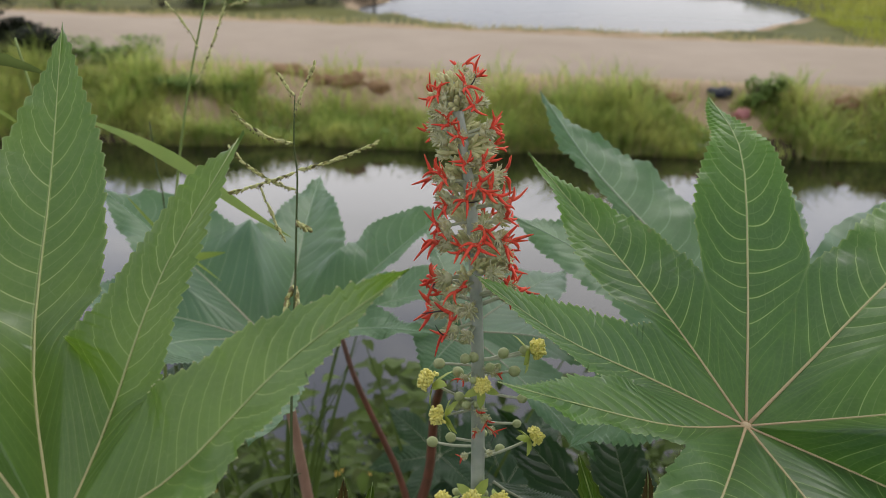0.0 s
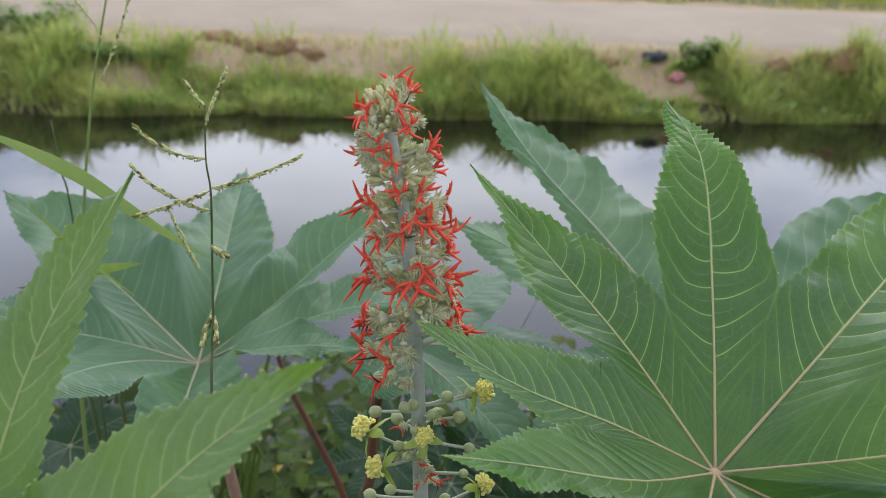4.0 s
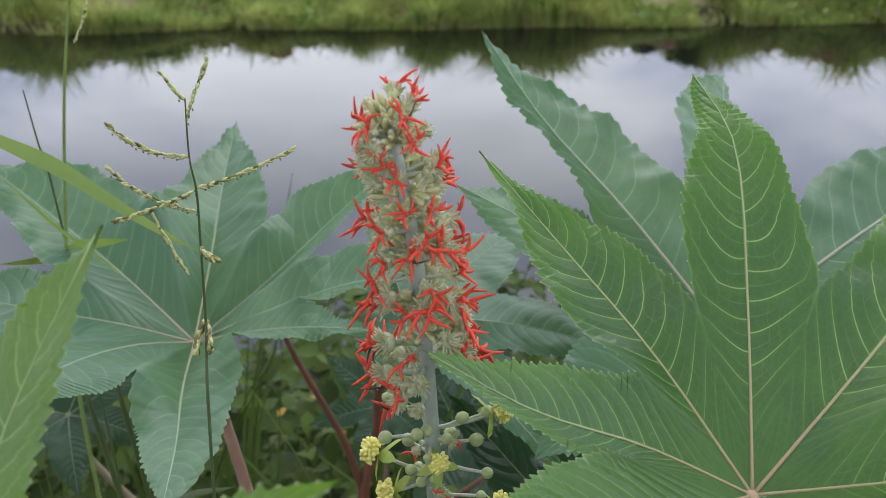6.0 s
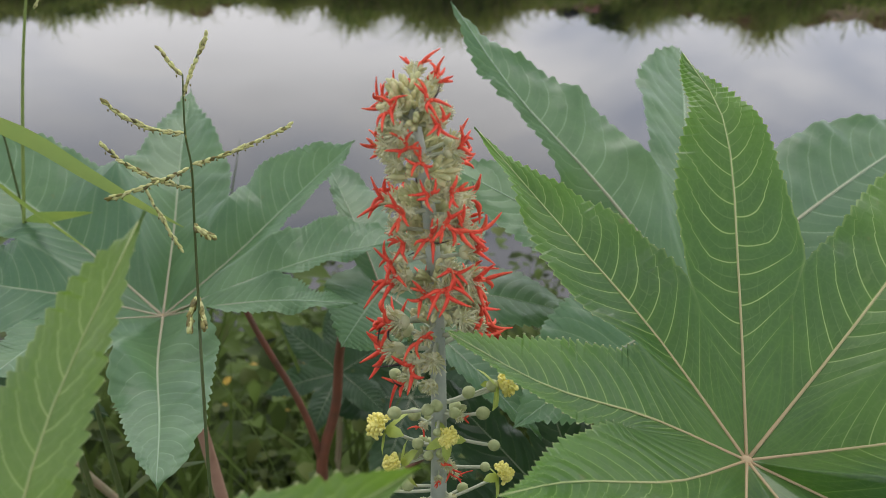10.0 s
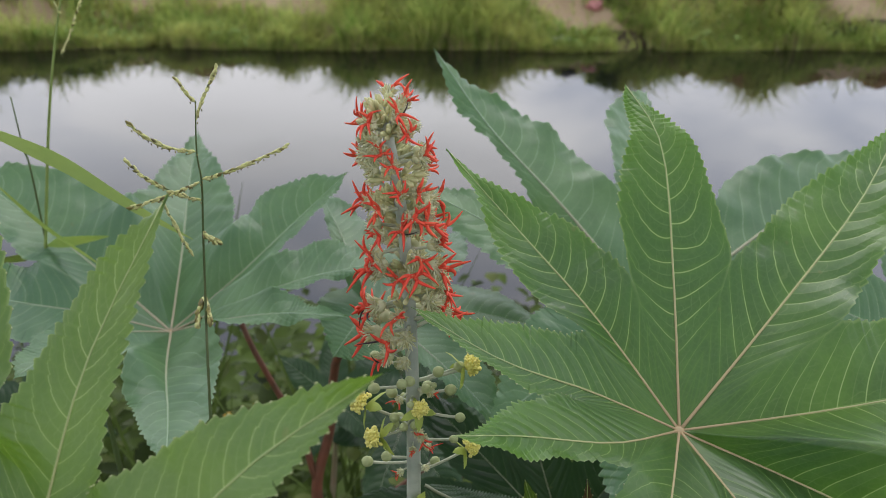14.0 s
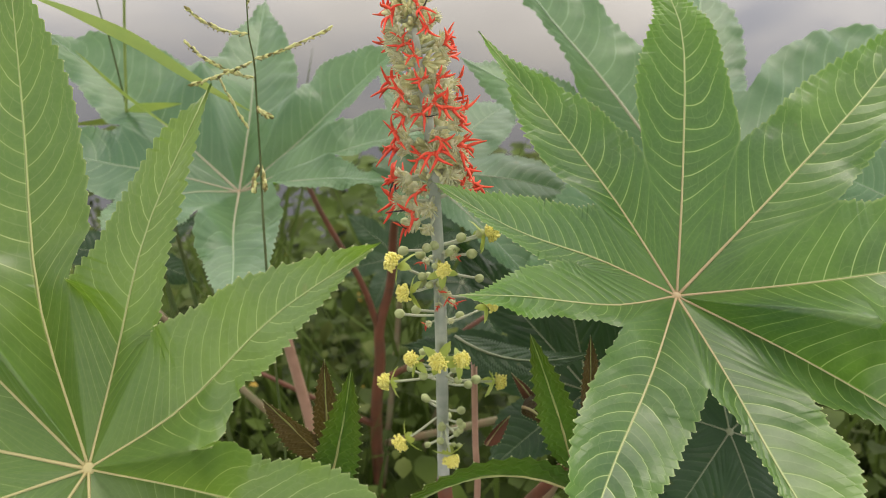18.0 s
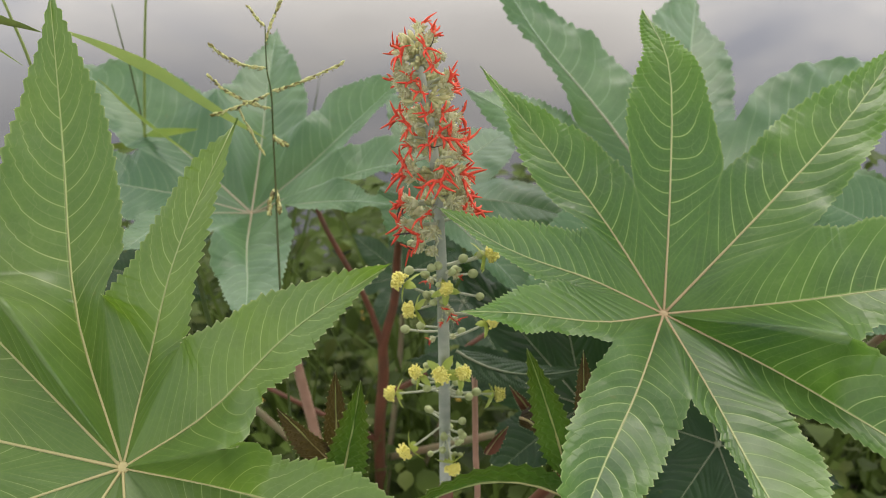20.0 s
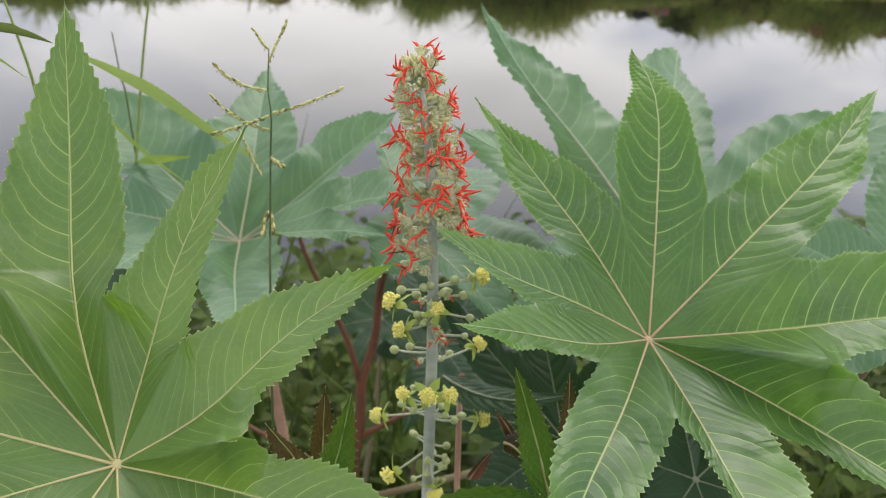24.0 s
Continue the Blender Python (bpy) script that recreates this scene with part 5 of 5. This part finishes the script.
def scatter_blades(name, roots, height, width, material, label, category, seed, lean=0.35):
    """Many bent grass blades in one mesh."""
    g = np.random.default_rng(seed)
    p = np.array(roots)
    n = len(p)
    h = np.array(height) * g.uniform(0.55, 1.2, n)
    a = g.uniform(0, 2 * np.pi, n)
    d = np.stack([np.cos(a), np.sin(a), np.zeros(n)], 1)
    s = np.stack([-np.sin(a), np.cos(a), np.zeros(n)], 1) * (width * g.uniform(0.6, 1.3, n))[:, None]
    k = (lean * g.uniform(0.2, 1.6, n) * h)[:, None]
    z = np.array([0, 0, 1.0])
    m1, m2, top = p + d * k * 0.15 + z * h[:, None] * 0.45, p + d * k * 0.5 + z * h[:, None] * 0.8, p + d * k + z * h[:, None]
    verts = np.stack([p - s * 0.7, p + s * 0.7, m1 - s, m1 + s, m2 - s * 0.7, m2 + s * 0.7, top], 1).reshape(-1, 3)
    base = (np.arange(n) * 7)[:, None]
    faces = [tuple(f) for t in ((0, 1, 3, 2), (2, 3, 5, 4), (4, 5, 6)) for f in (base + np.array(t)).tolist()]
    me = bpy.data.meshes.new(name)
    me.from_pydata(verts.tolist(), [], faces)
    me.materials.append(material)
    return tagged(new(name, me), label, category, kind="stuff")


field = random.Random(5)


def near_spots(count, low, high, y0=0.72, y1=3.5, half=4.2):
    """Places over the near bank, in clumps."""
    out = []
    while len(out) < count:
        y = y0 + (y1 - y0) * field.random() ** 1.2
        x = field.uniform(-half, half)
        # thins out along the bank, ends at the water and has a ragged near edge
        if y > shore_near(x) - 0.04 or abs(x) > half * (0.45 + 0.55 * field.random()) or (abs(x) > 0.5 and y < y0 + 0.5 * field.random() ** 2):
            continue
        clump = noise.noise(Vector((x * 2.6, y * 2.6, low * 7)))
        if clump < -0.12 and field.random() < 0.8:
            continue
        out.append((x, y, ground_z(x, y) + low + (high - low) * field.random() ** 1.5 * min(1.0, 0.7 + clump)))
    return out


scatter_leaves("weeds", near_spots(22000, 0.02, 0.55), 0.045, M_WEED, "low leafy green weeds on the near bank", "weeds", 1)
scatter_leaves("weeds", near_spots(5600, 0.05, 0.50), 0.075, M_WEED, "broad-leaved weeds on the near bank, coloured dark for shade", "weeds", 14)
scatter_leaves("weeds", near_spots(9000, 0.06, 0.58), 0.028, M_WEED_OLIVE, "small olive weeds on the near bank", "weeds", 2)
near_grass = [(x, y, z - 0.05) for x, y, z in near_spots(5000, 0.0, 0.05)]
scatter_blades("grass", near_grass, [0.45] * 5000, 0.004, M_WEED, "thin grass on the near bank, coloured dark for shade", "grass", 3)
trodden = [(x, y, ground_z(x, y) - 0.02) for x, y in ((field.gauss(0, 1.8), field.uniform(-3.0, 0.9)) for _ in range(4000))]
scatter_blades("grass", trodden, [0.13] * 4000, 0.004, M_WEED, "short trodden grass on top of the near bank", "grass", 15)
scatter_leaves("weeds", near_spots(11000, 0.15, 0.80, 1.15, 2.9), 0.055, M_WEED, "tall leafy weeds behind the castor plants, coloured dark for shade", "weeds", 16)
scatter_leaves("weeds", near_spots(2800, 0.20, 0.78, 1.15, 2.9), 0.045, M_WEED_OLIVE, "tall olive-green weeds behind the castor plants", "weeds", 17)
scatter_leaves("wild_flowers", near_spots(260, 0.3, 0.55, 0.9, 2.4), 0.016, M_PETAL, "small yellow wild flowers among the weeds", "flowers", 4)

# far bank grass
roots, heights, dry_roots, dry_heights = [], [], [], []
while len(roots) < 38000:
    x = field.uniform(-9.5, 9.5)
    y = shore_far(x) - 0.09 + 1.5 * field.random() ** 1.4
    if y > road_near(x) - 0.05:
        continue
    depth_in = y - shore_far(x)
    patch = noise.noise(Vector((x * 0.9, y * 1.2, 4.0))) + 0.4 * noise.noise(Vector((x * 2.7, y * 3, 1.0)))
    bare = 1.0 - step(0.5, 1.1, math.hypot((x + 1.85) / 0.75, (y - 9.65) / 0.55))
    bare = max(bare, 1.0 - step(0.5, 1.0, math.hypot((x - 1.95) / 0.38, (y - 9.2) / 0.30)), 0.9 * step((0.62 if x < -2.4 else 0.42) - 0.2 * step(2.4, 4.0, x), (1.3 if x < -2.4 else 0.85), depth_in + 0.25 * noise.noise(Vector((x * 1.3, 2.0, 7.0)))))
    if patch < -0.22 + bare * 0.9 and field.random() < 0.92:
        continue
    clumps = noise.noise(Vector((x * 1.9, 0.5, 11.0)))
    h = 0.15 + 0.12 * patch + 0.42 * max(0.0, clumps) + (0.06 if -5.5 < x < -3.0 else 0.0) - (0.05 if x > 2.4 else 0.0)
    h *= 0.85 if depth_in < 0.05 else 1.0
    if field.random() < (0.42 if x > 2.0 or depth_in < 0.08 else 0.22):
        dry_roots.append((x, y, ground_z(x, y) - 0.03))
        dry_heights.append(h * 0.8)
    roots.append((x, y, max(ground_z(x, y), -0.05) - 0.02))
    heights.append(max(0.1, h))
scatter_blades("grass", roots, heights, 0.0062, M_FARGRASS, "dense green grass on the far bank of the canal", "grass", 6, 0.75)
scatter_blades("grass", dry_roots, dry_heights, 0.006, M_DRYGRASS, "dry yellow grass on the far bank of the canal", "grass", 7, 0.8)
herb_spots = []
for x, y, z in roots[::7]:
    if noise.noise(Vector((x * 1.1, y * 1.4, 21.0))) > -0.05:
        herb_spots.append((x, y, z + field.uniform(0.02, 0.20)))
scatter_leaves("weeds", herb_spots, 0.05, M_BUSH, "leafy green weeds among the far bank grass", "weeds", 10)
tuft_roots = [(x, road_near(x) + field.uniform(-0.25, 0.05), 0.40) for x in (field.uniform(-8, 8) for _ in range(900))]
scatter_blades("grass", tuft_roots, [0.12] * 900, 0.006, M_DRYGRASS, "sparse dry grass along the road edge", "grass", 8)
verge = [(x, road_far(x) + field.uniform(0.0, 0.5), 0.36) for x in (field.uniform(-9, 9) for _ in range(1500))]
scatter_blades("grass", verge, [0.16] * 1500, 0.008, M_DRYGRASS, "sparse olive grass behind the road", "grass", 9)


def bush(at, rx, ry, h, count, material, label, seed, leaf=0.055, trunk=True, group=""):
    g = random.Random(seed)
    ob = thing("bush", at, label, "bush", group)
    if trunk:
        for j in range(4):
            a = j * 1.57 + g.random()
            tip = Vector(at) + Vector((0.5 * rx * math.cos(a), 0.5 * ry * math.sin(a), 0.75 * h))
            part("branch", Builder().tube(bezier(Vector(at) - Vector((0, 0, 0.08)), Vector(at) + Vector((0, 0, 0.4 * h)), tip, 8), [0.02 - 0.0022 * k for k in range(8)], 6), M_WOOD, ob)
    spots = []
    lumps = [(g.uniform(-0.7, 0.7) * rx, g.uniform(-0.7, 0.7) * ry, g.uniform(0.25, 0.9) * h, g.uniform(0.25, 0.5)) for _ in range(14)]
    while len(spots) < count:
        cx, cy, cz, r = lumps[g.randrange(len(lumps))]
        a, b, t = g.uniform(0, 6.283), g.uniform(-1, 1), g.random() ** 0.4
        q = math.sqrt(1 - b * b)
        p = (at[0] + cx + r * rx * t * q * math.cos(a), at[1] + cy + r * ry * t * q * math.sin(a), at[2] + cz + 0.5 * r * h * t * b)
        if p[2] > at[2]:
            spots.append(p)
    scatter_leaves("crown", spots, leaf, material, "", "", seed, parent=ob)
    return ob


bush((-5.95, 10.35, 0.35), 0.75, 0.5, 0.85, 8000, M_BUSH_DARK, "leafy bush on the far bank coloured in shadow tones", 31, 0.075)
bush((-5.15, 10.05, 0.30), 0.60, 0.42, 0.60, 5200, M_BUSH_DARK, "lower bush on the far bank coloured in shadow tones", 41, 0.07)
bush((-4.1, 9.95, 0.36), 0.6, 0.35, 0.42, 2600, M_BUSH, "round green bush on the far bank", 32)
bush((-3.3, 9.25, 0.22), 0.9, 0.35, 0.28, 2600, M_BUSH, "low wide green bush on the far bank", 33, trunk=False)
bush((2.60, 9.2, 0.25), 0.28, 0.22, 0.36, 1100, M_BUSH, "small round green bush by the road", 34)
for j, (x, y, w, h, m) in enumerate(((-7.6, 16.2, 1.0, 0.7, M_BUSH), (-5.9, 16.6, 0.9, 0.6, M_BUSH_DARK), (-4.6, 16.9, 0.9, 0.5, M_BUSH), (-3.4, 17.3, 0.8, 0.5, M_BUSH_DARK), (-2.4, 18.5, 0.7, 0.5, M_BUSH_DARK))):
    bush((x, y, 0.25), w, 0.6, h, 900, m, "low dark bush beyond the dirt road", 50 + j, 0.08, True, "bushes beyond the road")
right_field = [(x, y, ground_z(x, y)) for x, y in ((field.uniform(5.2, 9.0), field.uniform(13.5, 21.0)) for _ in range(6000)) if pond_edge(x, y) > 0.96]
scatter_blades("grass", right_field, [0.14] * len(right_field), 0.010, M_FIELDGRASS, "bright green field grass beside the pond", "grass", 12)


def clod(at, size, seed, name="earth_clod", material=M_CLOD, label="brown lump of dry earth on the bank", category="earth", flat=0.8, group="earth clods"):
    bm = bmesh.new()
    bmesh.ops.create_icosphere(bm, subdivisions=3, radius=1.0)
    for v in bm.verts:
        d = v.co.normalized()
        v.co = d * (1.0 + 0.55 * noise.noise(d * 1.5 + Vector((seed, 0, 0))) + 0.3 * noise.noise(d * 3.6 + Vector((0, seed, 0))) + 0.15 * noise.noise(d * 8.0 + Vector((0, 0, seed))))
        v.co = Vector((v.co.x * size[0], v.co.y * size[1], v.co.z * size[2] * flat))
    me = bpy.data.meshes.new(name)
    bm.to_mesh(me)
    bm.free()
    for f in me.polygons:
        f.use_smooth = True
    me.materials.append(material)
    ob = new(name, me)
    ob.matrix_basis = Matrix.Translation(at)
    return tagged(ob, label, category, group)


for j, (x, y, s) in enumerate(((1.45, 9.36, 0.17), (4.05, 9.1, 0.19), (4.6, 9.05, 0.13), (3.35, 9.15, 0.11), (5.4, 9.0, 0.16), (3.75, 9.2, 0.10), (4.3, 9.25, 0.12), (-2.2, 9.85, 0.16), (-1.9, 9.75, 0.12), (-1.5, 9.5, 0.13), (-1.75, 9.55, 0.09), (1.75, 9.3, 0.10), (-1.2, 9.5, 0.1))):
    clod((x, y, ground_z(x, y) - s * 0.1), (s * 1.25, s * 0.8, s * 0.9), j * 3.7)
clod((2.19, 9.27, ground_z(2.19, 9.27) + 0.03), (0.12, 0.08, 0.07), 71.0, "plastic_bag", M_BLUE, "crumpled dark blue plastic bag on the bank", "bag", 0.8, "")
clod((2.34, 8.98, ground_z(2.34, 8.98) + 0.04), (0.07, 0.05, 0.06), 72.0, "plastic_bag", M_PINK, "crumpled pink plastic bag caught in the grass", "bag", 0.9, "")
clod((1.97, 8.66, ground_z(1.97, 8.66) + 0.03), (0.10, 0.06, 0.035), 73.0, "plastic_litter", M_WHITE, "white plastic litter at the water's edge", "litter", 0.8, "")
